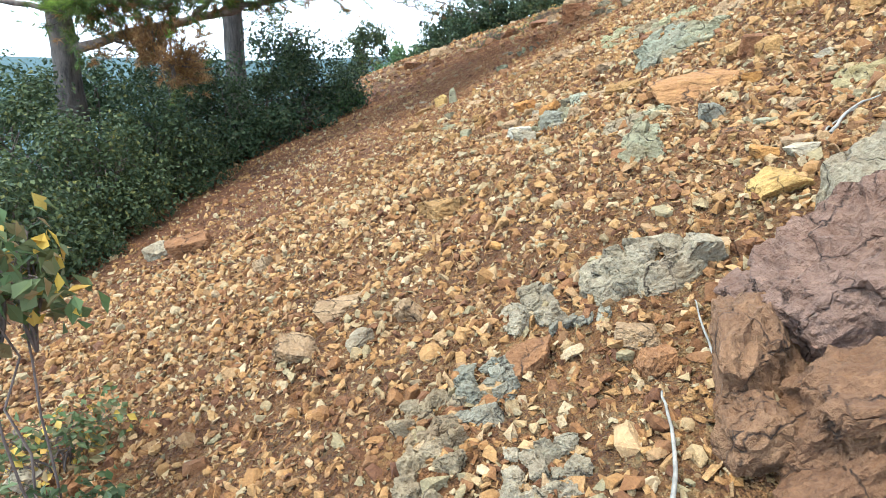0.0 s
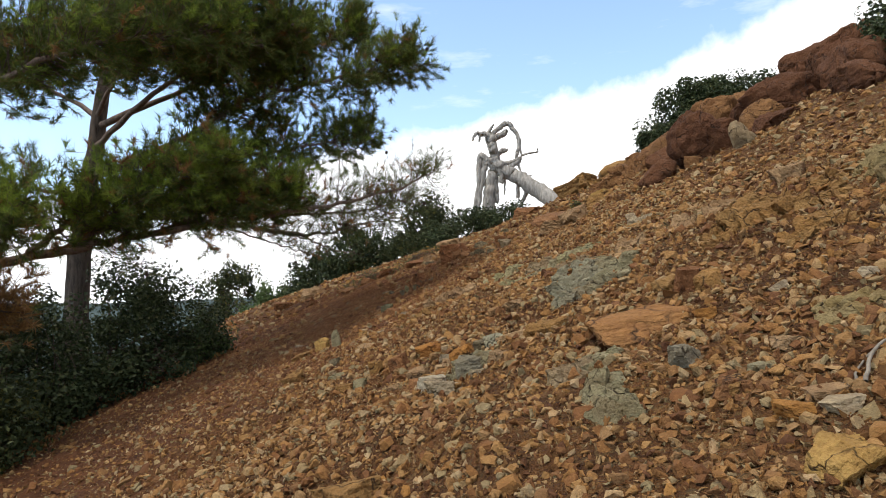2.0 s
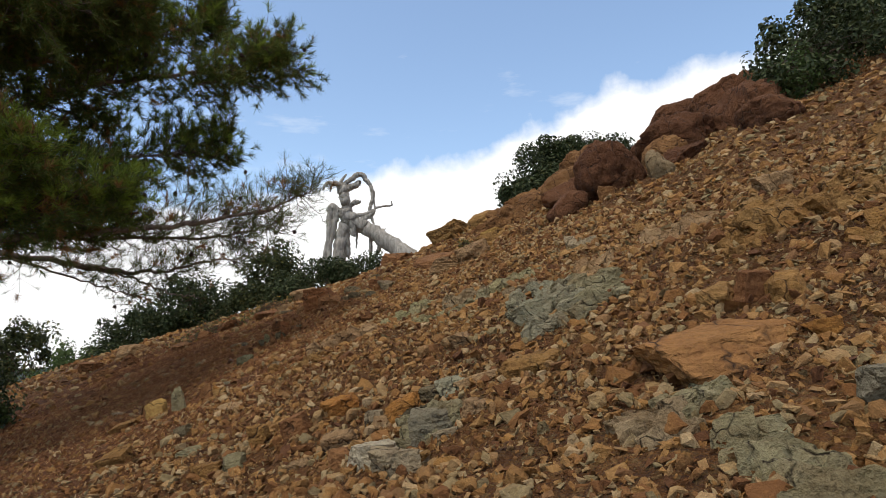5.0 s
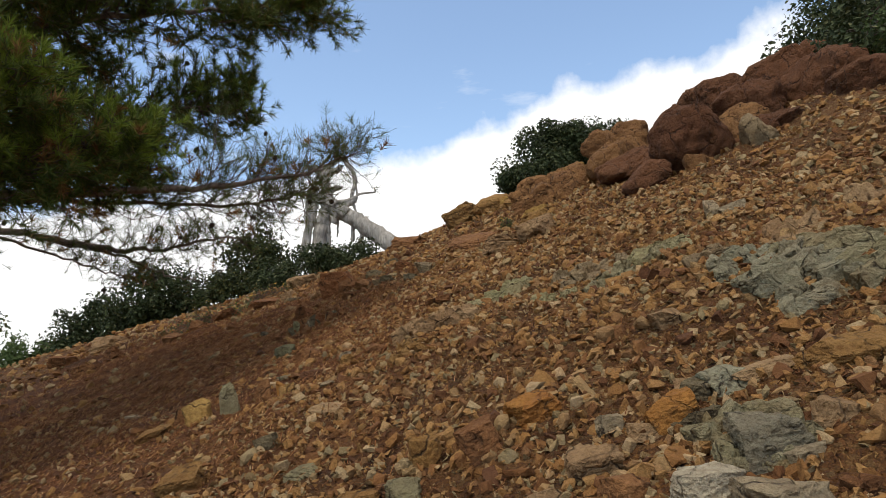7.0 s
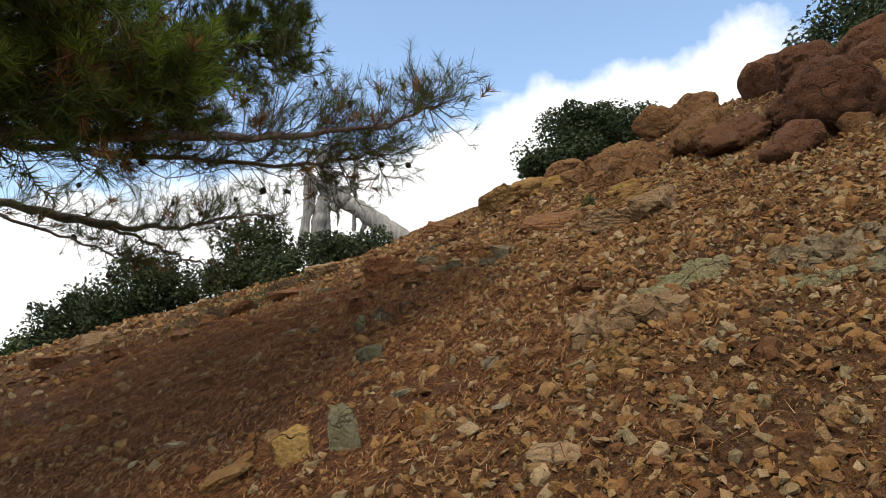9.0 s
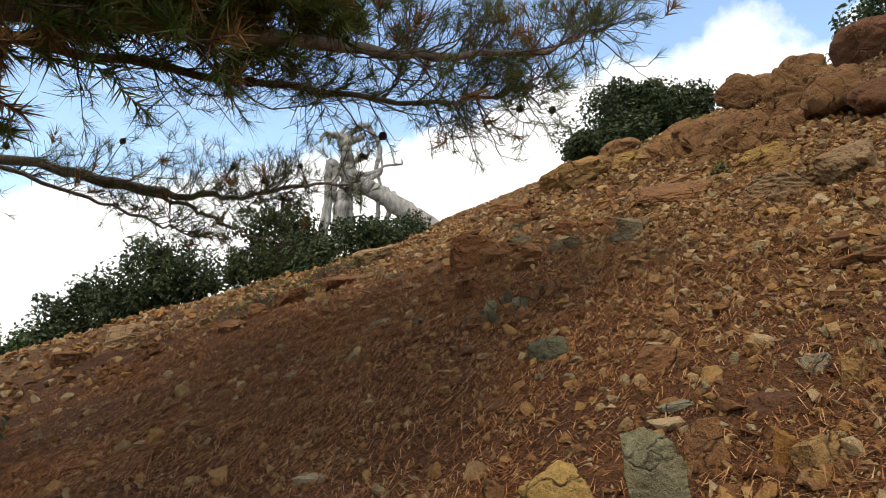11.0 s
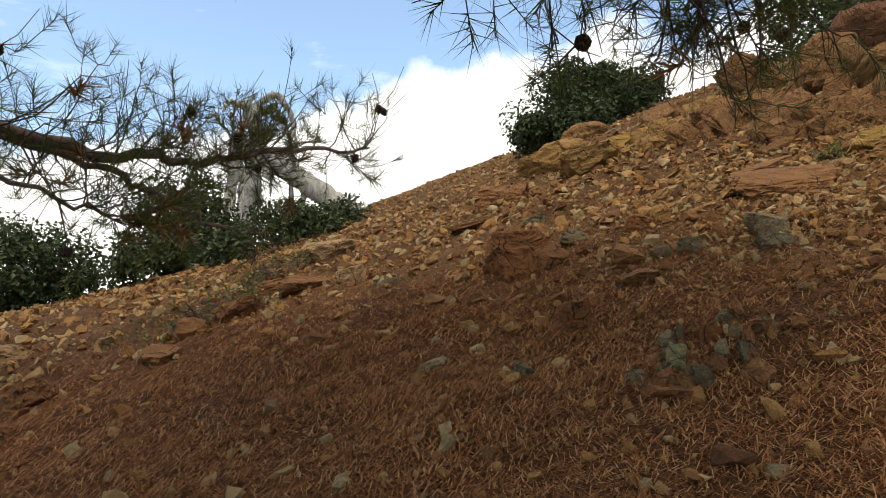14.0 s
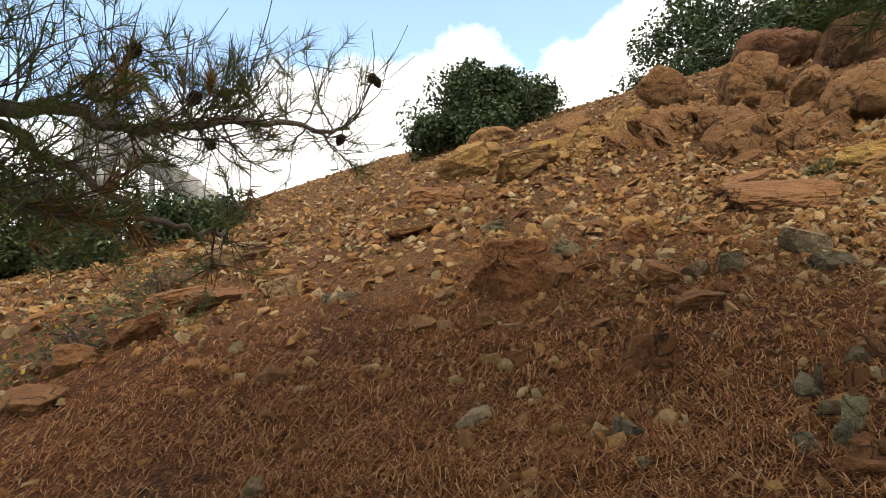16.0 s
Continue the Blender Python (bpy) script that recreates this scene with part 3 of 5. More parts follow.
def bedrock(x, y, half, tall, rz, count, material, label):
    """Jointed bedrock showing through the slope: blocks that share one bedding."""
    s = seed_at(x, y)
    r = random.Random(s)
    ob = thing("outcrop", x, y, gz(x, y), label, "rock outcrop")
    count = round(count * 1.5)
    strike, dip = rz + r.uniform(-35, 35), r.uniform(8, 30)
    ca, sa_ = math.cos(radians(rz)), math.sin(radians(rz))
    rows = max(1, round(count * tall / (half + tall)))
    each = max(2, math.ceil((count + 3) / rows))
    bed = Vector((0, 0, 1)).lerp(normal_at(x, y), 0.7)
    for j in range(rows):
        for i in range(each):
            u = ((i + 0.5) / each * 2 - 1) * half * 0.95 + r.gauss(0, 0.10 * half)
            v = ((j + 0.5) / rows * 2 - 1) * tall * 1.25 + r.gauss(0, 0.12 * tall)
            if (u / half) ** 2 + (v / (tall * 1.25)) ** 2 > 1.35:
                continue
            px, py = x + ca * u - sa_ * v, y + sa_ * u + ca * v
            w = half / each * r.uniform(1.05, 1.75)
            d, h = tall / rows * r.uniform(0.9, 1.5), min(w, tall) * r.uniform(0.7, 1.15)
            b = part("block", block_mesh("block", (w, d, h), material, s * 13 + j * 31 + i, 8, fine_at(px, py, w), 0.13), ob)
            q = Vector((0, 0, 1)).rotation_difference(bed) @ Euler((radians(-dip + r.gauss(0, 7)), radians(r.gauss(-8, 9)), radians(strike + r.gauss(0, 9)))).to_quaternion()
            b.matrix_local = Matrix.LocRotScale((px - x, py - y, gz(px, py) - gz(x, y) + h * r.uniform(-0.35, 0.35)), q, None)
    return ob


def boulder(x, y, size, rz, material, label, lift=0.25, cuts=7, detail=5, rough=0.06, lean=0.5, ledges=0.0, tip=(0, 0)):
    ob = new("boulder", boulder_mesh("boulder", size, material, seed_at(x, y), cuts, detail, rough, ledges))
    lay(ob, x, y, rz, lift * size[2], lean, tip)
    return tagged(ob, label, "boulder")


# ---- rocks ----
def rock_hollow(x, y):
    """Splinters of rock standing round a small washed-out hollow."""
    ob = thing("outcrop", x, y, gz(x, y), "tilted greenish and rusty rock splinters round a hollow", "rock outcrop")
    r = random.Random(77)
    for i in range(19):
        a = i * 2.4
        k = 0.10 + 0.21 * r.random() ** 0.7
        px, py = x + k * 1.15 * math.cos(a), y + k * 0.8 * math.sin(a)
        size = (r.uniform(0.030, 0.065), r.uniform(0.015, 0.035), r.uniform(0.045, 0.085))
        mat = (M_BROWN, M_DARK, M_REDDISH, M_TANDARK, M_DARK, M_BROWN, M_GREYTAN)[i % 7]
        b = part("splinter", block_mesh("splinter", size, mat, 700 + i, 8, 0.3, 0.10), ob)
        b.matrix_local = Matrix.LocRotScale((px - x, py - y, gz(px, py) - gz(x, y) + 0.35 * size[2]), Euler((r.gauss(0, 0.45), r.gauss(0, 0.45), r.uniform(0, 6.3))).to_quaternion(), None)
    return ob


def start_boulder():
    """A large fractured boulder beside the way: fitted blocks parted by open joints."""
    x, y = 1.30, 1.95
    ob = thing("boulder", x, y, gz(x, y), "large fractured purplish red-brown boulder beside the way", "boulder")
    blocks = [(1.46, 1.98, 0.34, 0.30, 0.30, -8, M_PURPLE), (1.26, 1.55, 0.33, 0.22, 0.20, 4, M_PURPLE_DEEP), (1.05, 2.02, 0.125, 0.27, 0.17, -14, M_PURPLE_DEEP),
              (0.90, 1.64, 0.12, 0.12, 0.12, 10, M_PURPLE_DEEP), (1.19, 2.30, 0.14, 0.13, 0.10, 20, M_PURPLE), (1.55, 2.33, 0.24, 0.15, 0.10, -5, M_PURPLE_DEEP),
              (1.95, 1.92, 0.26, 0.30, 0.26, 12, M_PURPLE), (1.72, 1.55, 0.26, 0.22, 0.22, -10, M_PURPLE_DEEP), (1.0, 1.42, 0.16, 0.12, 0.10, 30, M_PURPLE_DEEP), (1.36, 2.16, 0.12, 0.10, 0.16, 35, M_PURPLE)]
    for i, (px, py, w, d, h, turn, mat) in enumerate(blocks):
        b = part("block", block_mesh("block", (w * 1.12, d * 1.12, h * 1.1), mat, 310 + i, 9, max(0.06, 0.03 / w), 0.13, 0.03), ob)
        q = Vector((0, 0, 1)).rotation_difference(normal_at(px, py)) @ Euler((radians(-8), radians(4 - 3 * (i % 3)), radians(turn))).to_quaternion()
        b.matrix_local = Matrix.LocRotScale((px - x, py - y, gz(px, py) - gz(x, y) + h * 0.32), q, None)
    return ob


start_boulder()
block_rock(1.68, 2.51, 0.162, 0.257, -1, M_GREY, "pale grey upright rock slab in the scree")
block_rock(1.54, 2.98, 0.120, 0.060, -1, M_YELLOW_ROCK, "block of yellow ochre rock on the scree")
block_rock(1.13, 2.70, 0.107, 0.073, -1, M_GREY, "squarish pale tan rock among small stones")
block_rock(1.30, 2.63, 0.058, 0.045, -1, M_BROWN, "small rounded tan rock on the scree")
block_rock(0.79, 2.15, 0.060, 0.053, -1, M_BROWN, "brown block among small stones")
slab_rock(-0.61, 3.50, 0.159, 0.100, -1, M_TAN, "flat tan slab sunk in rubble")
slab_rock(0.03, 4.70, 0.179, 0.135, -1, M_OCHRE, "flat ochre slab half buried in rubble")
block_rock(-0.77, 3.10, 0.093, 0.062, -1, M_TAN, "tan stone on bare rubble")
block_rock(-0.19, 3.14, 0.063, 0.060, -1, M_TAN, "tan stone beside a flat slab")
block_rock(-2.47, 6.09, 0.179, 0.120, -1, M_BROWN, "low earthy hump of brown rock")
block_rock(-1.42, 4.84, 0.074, 0.060, -1, M_TAN, "single stone lying on bare soil")
block_rock(-2.02, 2.72, 0.076, 0.062, -1, M_PALE, "whitish stone at the edge of the soil")
block_rock(0.77, 2.34, 0.070, 0.042, -1, M_TAN, "tan stone below a grey rib")
block_rock(0.36, 2.38, 0.083, 0.054, -1, M_BROWN, "brown stone among grey bedrock")
block_rock(1.63, 3.69, 0.071, 0.046, -1, M_BROWN, "brown stone in upper scree")
block_rock(-2.96, 6.49, 0.130, 0.097, -1, M_GREY, "blue-grey stone at the soil edge")
block_rock(-0.42, 3.08, 0.069, 0.045, -1, M_GREY, "grey stone on tan rubble")
slab_rock(1.83, 4.84, 0.320, 0.141, -20, M_SLAB, "large flat orange-brown slab lying on the scree")
block_rock(2.28, 4.98, 0.085, 0.085, -20, M_BROWN, "dark brown block above a flat slab")
block_rock(2.33, 4.84, 0.080, 0.083, -20, M_OCHRE, "ochre block leaning on a darker one")
block_rock(2.22, 5.12, 0.075, 0.045, -20, M_OCHRE, "small ochre block behind a slab")
block_rock(2.10, 4.55, 0.059, 0.036, -20, M_ORANGE, "small yellow-orange stone on the scree")
block_rock(1.20, 6.23, 0.076, 0.042, -20, M_DARK, "dark flat stone above a grey one")
block_rock(1.00, 5.84, 0.120, 0.085, -20, M_GREYBLUE, "blue-grey broken rock on the scree")
block_rock(0.71, 5.63, 0.091, 0.066, -20, M_GREY, "grey crusted rock on the scree")
block_rock(0.80, 5.62, 0.055, 0.037, -20, M_PALE, "whitish chip of rock")
block_rock(1.60, 3.71, 0.072, 0.052, -20, M_OCHRE, "ochre block on loose scree")
block_rock(1.70, 4.11, 0.072, 0.059, -20, M_GREYBLUE, "grey stone below a slab")
block_rock(3.32, 7.63, 0.049, 0.074, -20, M_PALE, "small whitish stone high on the slope")
block_rock(2.76, 4.03, 0.041, 0.027, -20, M_PALE, "small pale stone on the slope")
block_rock(2.48, 4.37, 0.051, 0.034, -20, M_PALE, "pale stone on red rubble")
slab_rock(1.80, 3.24, 0.081, 0.042, -20, M_PALE, "pale flat stone beside the twigs")
block_rock(1.65, 3.32, 0.057, 0.030, -20, M_ORANGE, "rusty orange stone on the scree")
slab_rock(1.85, 3.74, 0.060, 0.034, -20, M_GREEN, "pale yellow-green flat stone")
block_rock(0.86, 6.88, 0.095, 0.047, -20, M_ORANGE, "orange stone on red scree")
slab_rock(1.83, 3.35, 0.072, 0.036, -20, M_TAN, "flat tan stone on the scree")
block_rock(2.07, 3.83, 0.062, 0.037, -20, M_TAN, "tan stone on the scree")
block_rock(3.92, 5.93, 0.134, 0.107, -20, M_TAN, "tan block in the upper scree")
block_rock(0.85, 6.86, 0.103, 0.052, -32, M_ORANGE, "orange stone lying on red scree")
block_rock(1.01, 6.24, 0.082, 0.059, -32, M_ORANGE, "rusty orange block beside grey rock")
block_rock(0.39, 6.99, 0.057, 0.067, -32, M_OCHRE, "upright ochre stone on the scree")
block_rock(0.57, 6.86, 0.079, 0.066, -32, M_BROWN, "brown stone on the scree")
slab_rock(0.93, 6.26, 0.072, 0.041, -32, M_TAN, "tan flat stone beside an orange block")
block_rock(0.67, 6.32, 0.090, 0.058, -32, M_TAN, "low tan rock in red scree")
slab_rock(0.07, 7.62, 0.086, 0.046, -32, M_GREEN, "flat grey-green stone")
block_rock(-0.33, 8.24, 0.106, 0.063, -32, M_OCHRE, "ochre stone at the soil edge")
slab_rock(0.77, 5.68, 0.120, 0.046, -32, M_OCHRE, "long ochre slab beside grey rock")
slab_rock(1.58, 5.85, 0.164, 0.088, -32, M_OCHRE, "broad ochre slab in the rubble")
block_rock(0.67, 5.85, 0.098, 0.062, -32, M_WHITE, "whitish crusted rock beside dark stones")
block_rock(1.28, 6.19, 0.081, 0.049, -32, M_GREENISH, "flat green stone on top of rubble")
slab_rock(3.39, 7.50, 0.094, 0.071, -32, M_GREY, "grey flat stone on the slope")
block_rock(0.24, 6.88, 0.070, 0.047, -32, M_GREEN, "grey-green stone near the way")
block_rock(0.12, 7.09, 0.086, 0.037, -32, M_OCHRE, "ochre stone near the way")
block_rock(0.08, 8.22, 0.057, 0.037, -32, M_DARK, "dark stone on the scree")
slab_rock(0.48, 6.35, 0.062, 0.031, -32, M_TAN, "flat tan stone near the way")
block_rock(0.61, 6.09, 0.065, 0.043, -32, M_BROWN, "rusty brown block near the way")
block_rock(1.24, 6.33, 0.055, 0.032, -32, M_TAN, "tan stone above an orange block")
slab_rock(1.40, 6.11, 0.112, 0.042, -32, M_TAN, "tan flat slab above green stone")
block_rock(0.93, 6.47, 0.048, 0.043, -32, M_GREY, "grey stone on red scree")
block_rock(1.65, 6.75, 0.060, 0.051, -32, M_TAN, "tan block in red rubble")
block_rock(1.07, 6.51, 0.037, 0.025, -32, M_BROWN, "brown stone on the scree")
block_rock(0.23, 7.00, 0.049, 0.024, -32, M_BROWN, "brown stone near the way")
block_rock(1.16, 5.71, 0.064, 0.043, -32, M_TAN, "tan stone by grey bedrock")
slab_rock(1.03, 5.74, 0.072, 0.035, -32, M_GREY, "grey stone by dark bedrock")
upright_rock(0.15, 9.37, 0.076, 0.141, -34, M_GREEN, "pale greenish slab standing on edge")
upright_rock(-0.03, 9.60, 0.114, 0.114, -34, M_YELLOW_ROCK, "ochre block set in dark soil")
upright_rock(0.38, 9.36, 0.065, 0.090, -34, M_BROWN, "brown stone next to a pale slab")
upright_rock(0.45, 9.14, 0.038, 0.074, -34, M_ORANGE, "orange and tan stone on the slope")
block_rock(0.46, 9.04, 0.056, 0.051, -34, M_OCHRE, "tan stone beside an orange one")
upright_rock(-0.10, 9.85, 0.039, 0.084, -34, M_BROWN, "brown stone in dark soil")
block_rock(-0.28, 9.84, 0.116, 0.039, -34, M_OCHRE, "low ochre stone in dark soil")
slab_rock(0.74, 9.31, 0.112, 0.048, -34, M_RED, "flat reddish stone on the slope")
block_rock(3.39, 17.09, 0.292, 0.156, -34, M_TAN, "tan stone on the crest")
slab_rock(2.49, 16.70, 0.335, 0.118, -34, M_BROWN, "flat brown stone on the crest")
slab_rock(-0.31, 10.85, 0.067, 0.030, -34, M_PALE, "pale flat stone on dark litter")
block_rock(0.95, 9.15, 0.046, 0.041, -34, M_OCHRE, "tan block on red rubble")
block_rock(0.92, 9.90, 0.110, 0.057, -34, M_BROWN, "low brown ledge on the slope")
slab_rock(4.24, 12.23, 0.218, 0.089, -34, M_BROWN, "flat brown slab on the slope")
block_rock(3.65, 10.71, 0.233, 0.094, -34, M_TAN, "low tan rock on the slope")
block_rock(3.80, 10.22, 0.190, 0.109, -34, M_TAN, "tan rock on the slope")
block_rock(4.68, 11.28, 0.233, 0.086, -34, M_OCHRE, "ochre rock on the slope")
block_rock(5.82, 14.87, 0.304, 0.200, -34, M_OCHRE, "ochre hump on the crest")
slab_rock(0.64, 8.77, 0.051, 0.025, -34, M_GREY, "grey flat stone on red scree")
block_rock(0.99, 9.29, 0.051, 0.031, -34, M_GREY, "grey stone on red scree")
slab_rock(0.64, 9.65, 0.056, 0.031, -34, M_GREENISH, "small green stone on the slope")
slab_rock(1.98, 9.52, 0.109, 0.044, -34, M_BROWN, "flat red-brown stone on the slope")
block_rock(1.11, 9.04, 0.055, 0.033, -34, M_BROWN, "brown stone on the slope")
slab_rock(0.73, 8.42, 0.055, 0.033, -34, M_BROWN, "flat brown stone on the scree")
slab_rock(0.43, 8.21, 0.105, 0.034, -34, M_TAN, "tan slab near the way")
block_rock(2.64, 13.57, 0.265, 0.225, -37, M_REDDISH, "brown block with a dark underside on the slope")
slab_rock(0.91, 11.16, 0.055, 0.021, -37, M_GREEN, "pale flat stone on pine litter")
block_rock(0.93, 10.63, 0.083, 0.061, -37, M_GREENDARK, "dull green rounded stone on pine litter")
block_rock(2.42, 11.43, 0.110, 0.066, -37, M_BROWN, "brown stone on the slope")
block_rock(-0.05, 17.60, 0.281, 0.127, -37, M_TAN, "tan stone on the crest slope")
block_rock(-0.52, 15.36, 0.176, 0.086, -37, M_BROWN, "brown ledge at the litter edge")
block_rock(-0.78, 17.41, 0.204, 0.122, -37, M_BROWN, "tan slab at the litter edge")
block_rock(1.58, 16.02, 0.184, 0.110, -37, M_BROWN, "brown block near the crest")
slab_rock(2.45, 16.21, 0.299, 0.113, -37, M_BROWN, "long brown stone near the crest")
block_rock(-0.13, 15.87, 0.155, 0.072, -37, M_BROWN, "brown stone ledge on the slope")
block_rock(1.75, 12.46, 0.110, 0.097, -58, M_REDDISH, "squared rusty stone on pine litter")
slab_rock(1.24, 13.07, 0.084, 0.045, -58, M_GREYTAN, "low grey stone on pine litter")
block_rock(2.65, 13.30, 0.132, 0.114, -58, M_BROWN, "brown stone beside a larger block")
block_rock(3.19, 13.36, 0.116, 0.062, -58, M_DARK, "dark grey stone beside brown blocks")
block_rock(3.20, 11.88, 0.105, 0.085, -58, M_GREYTAN, "pale square stone on the slope")
block_rock(2.91, 11.75, 0.105, 0.054, -58, M_DARK, "grey pointed stone on the slope")
block_rock(2.82, 12.25, 0.071, 0.071, -58, M_DARK, "dark stone on the slope")
block_rock(3.44, 12.93, 0.098, 0.064, -58, M_REDDISH, "rusty stone on the slope")
block_rock(3.57, 12.81, 0.069, 0.061, -58, M_OCHRE, "orange stone on the slope")
slab_rock(4.09, 11.96, 0.400, 0.108, -58, M_BROWN, "long flat brown slab on the slope")
slab_rock(4.54, 12.27, 0.191, 0.072, -58, M_BROWN, "flat slab behind a larger one")
block_rock(3.96, 14.37, 0.103, 0.057, -58, M_DARK, "dark stone on rubble")
block_rock(4.97, 15.62, 0.327, 0.150, -58, M_BROWN, "low brown rock near the crest")
slab_rock(4.00, 15.31, 0.208, 0.073, -58, M_BROWN, "flat brown stone on the rubble")
block_rock(6.59, 16.15, 0.349, 0.178, -58, M_OCHRE, "ochre hump beside the bush")
block_rock(7.14, 15.17, 0.164, 0.156, -58, M_YELLOW_ROCK, "yellow block beside the bush")
block_rock(4.84, 11.51, 0.173, 0.097, -58, M_YELLOW_ROCK, "yellow ochre block on the slope")
block_rock(2.78, 12.41, 0.064, 0.050, -58, M_GREYTAN, "pale stone on the slope")
block_rock(2.67, 12.60, 0.105, 0.077, -58, M_BROWN, "brown stone on the slope")
block_rock(2.32, 12.33, 0.094, 0.053, -58, M_BROWN, "low brown stone in litter")
block_rock(0.56, 13.67, 0.041, 0.043, -58, M_GREYTAN, "pale stone on pine litter")
block_rock(1.17, 16.03, 0.174, 0.096, -58, M_BROWN, "brown slab in dry litter")
block_rock(0.66, 15.57, 0.133, 0.068, -58, M_BROWN, "dark brown slab in dry litter")
block_rock(2.51, 15.54, 0.141, 0.104, -58, M_TAN, "tan block on the rubble")
block_rock(1.25, 12.44, 0.052, 0.032, -58, M_DARK, "dark stone on pine litter")
block_rock(2.06, 12.79, 0.060, 0.036, -58, M_BROWN, "brown stone in litter")
slab_rock(1.23, 11.68, 0.097, 0.043, -58, M_REDDISH, "flat rusty stone beside the hollow")
block_rock(2.43, 13.93, 0.068, 0.049, -58, M_TAN, "tan stone on the litter edge")
block_rock(2.08, 13.49, 0.072, 0.039, -58, M_BROWN, "brown stone on the litter edge")
block_rock(1.05, 12.58, 0.048, 0.026, -58, M_BROWN, "stone covered by needles")
slab_rock(2.33, 14.78, 0.124, 0.041, -58, M_DARK, "dark flat stone on the rubble")
# ---- bedrock in the slope ----
bedrock(0.86, 2.76, 0.226, 0.159, -1, 7, M_GREY, "broken pale grey bedrock rib in the scree")
bedrock(0.59, 2.54, 0.111, 0.062, -1, 3, M_GREYBLUE, "blue-grey bedrock among tan stones")
bedrock(0.41, 2.73, 0.118, 0.118, -1, 4, M_GREY, "weathered grey bedrock beside blue stone")
bedrock(0.17, 2.29, 0.115, 0.138, -1, 5, M_GREYBLUE, "blue-grey split bedrock in the scree")
bedrock(-0.04, 2.08, 0.121, 0.209, -1, 7, M_GREYTAN, "split grey-brown bedrock standing in the scree")
bedrock(0.33, 1.82, 0.129, 0.099, -1, 5, M_GREY, "grey angular bedrock beside the way")
bedrock(2.18, 6.53, 0.193, 0.241, -20, 6, M_GREENISH, "fractured grey-green bedrock in the slope")
bedrock(2.55, 8.02, 0.215, 0.123, -20, 4, M_GREYTAN, "weathered bedrock beside a grey-green knob")
bedrock(1.29, 4.67, 0.136, 0.121, -20, 5, M_GREYTAN, "tan bedrock above a grey rib")
bedrock(1.49, 4.67, 0.108, 0.102, -20, 4, M_GREEN, "grey-green bedrock below a brown slab")
bedrock(1.28, 4.15, 0.105, 0.170, -20, 6, M_GREEN, "long grey-green bedrock rib down the scree")
bedrock(3.26, 5.43, 0.298, 0.229, -20, 7, M_OCHRE, "massive jointed ochre bedrock")
bedrock(3.81, 5.35, 0.172, 0.098, -20, 4, M_OCHRE, "ochre ledge with dark joints")
bedrock(3.46, 5.10, 0.203, 0.090, -20, 4, M_OCHRE, "jointed yellow-grey bedrock ledge")
bedrock(4.77, 5.33, 0.310, 0.180, -20, 5, M_OCHRE, "weathered yellow bedrock on the upper slope")
bedrock(4.04, 4.92, 0.266, 0.179, -20, 6, M_GREENOCHRE, "greenish ochre bedrock face")
bedrock(3.57, 4.45, 0.148, 0.169, -20, 4, M_OCHRE, "ochre ledge on the upper slope")
bedrock(2.95, 5.44, 0.198, 0.088, -20, 4, M_OCHRE, "low ochre bedrock in rubble")
bedrock(3.31, 6.31, 0.235, 0.167, -20, 5, M_TAN, "layered tan bedrock in the slope")
bedrock(2.44, 3.84, 0.153, 0.092, -20, 5, M_GREENOCHRE, "yellow-green bedrock among rubble")
bedrock(3.09, 4.73, 0.222, 0.089, -20, 5, M_OCHRE, "tan bedrock ledge among rubble")
bedrock(2.05, 6.25, 0.214, 0.137, -32, 7, M_GREENISH, "massive cracked grey-green bedrock")
bedrock(2.33, 6.11, 0.177, 0.242, -32, 7, M_GREEN, "tall broken grey bedrock")
bedrock(2.66, 7.58, 0.210, 0.105, -32, 5, M_GREENPALE, "pale green weathered bedrock")
bedrock(2.40, 7.72, 0.246, 0.102, -32, 5, M_GREEN, "broken grey-green bedrock among red rubble")
bedrock(2.45, 8.23, 0.156, 0.142, -32, 4, M_GREYTAN, "weathered grey-tan bedrock knob")
bedrock(2.03, 8.02, 0.141, 0.073, -32, 4, M_GREENPALE, "low pale green bedrock")
bedrock(2.39, 6.56, 0.139, 0.087, -32, 4, M_GREEN, "grey bedrock between larger knobs")
bedrock(1.01, 5.92, 0.159, 0.127, -32, 7, M_GREEN, "grey splintered bedrock with dark joints")
bedrock(1.03, 6.13, 0.074, 0.101, -32, 4, M_DARK, "dark splintered rock beside larger bedrock")
bedrock(2.38, 6.98, 0.165, 0.091, -32, 5, M_GREYTAN, "grey-tan bedrock ledge among red rubble")
bedrock(2.79, 6.69, 0.134, 0.096, -32, 4, M_TAN, "tan bedrock above grey knobs")
bedrock(1.54, 8.81, 0.313, 0.164, -34, 7, M_TAN, "tan jointed bedrock in red rubble")
bedrock(1.10, 8.46, 0.112, 0.120, -34, 4, M_OCHRE, "upright tan rock below an outcrop")
bedrock(2.17, 8.88, 0.264, 0.088, -34, 8, M_GREENPALE, "flat pale green stones in the slope")
rock_hollow(1.56, 11.60)
upright_rock(1.40, 11.72, 0.040, 0.085, -50, M_GREENPALE, "pale green splinter of rock in a hollow")
upright_rock(1.52, 11.55, 0.035, 0.065, -30, M_GREY, "pale splinter beside dark rock")
block_rock(1.72, 11.45, 0.060, 0.050, 10, M_BROWN, "rusty block at the rim of a hollow")
block_rock(1.62, 11.85, 0.050, 0.045, 40, M_DARK, "dark stone at the rim of a hollow")
block_rock(1.30, 11.85, 0.040, 0.035, 70, M_DARK, "dark stone below a hollow")
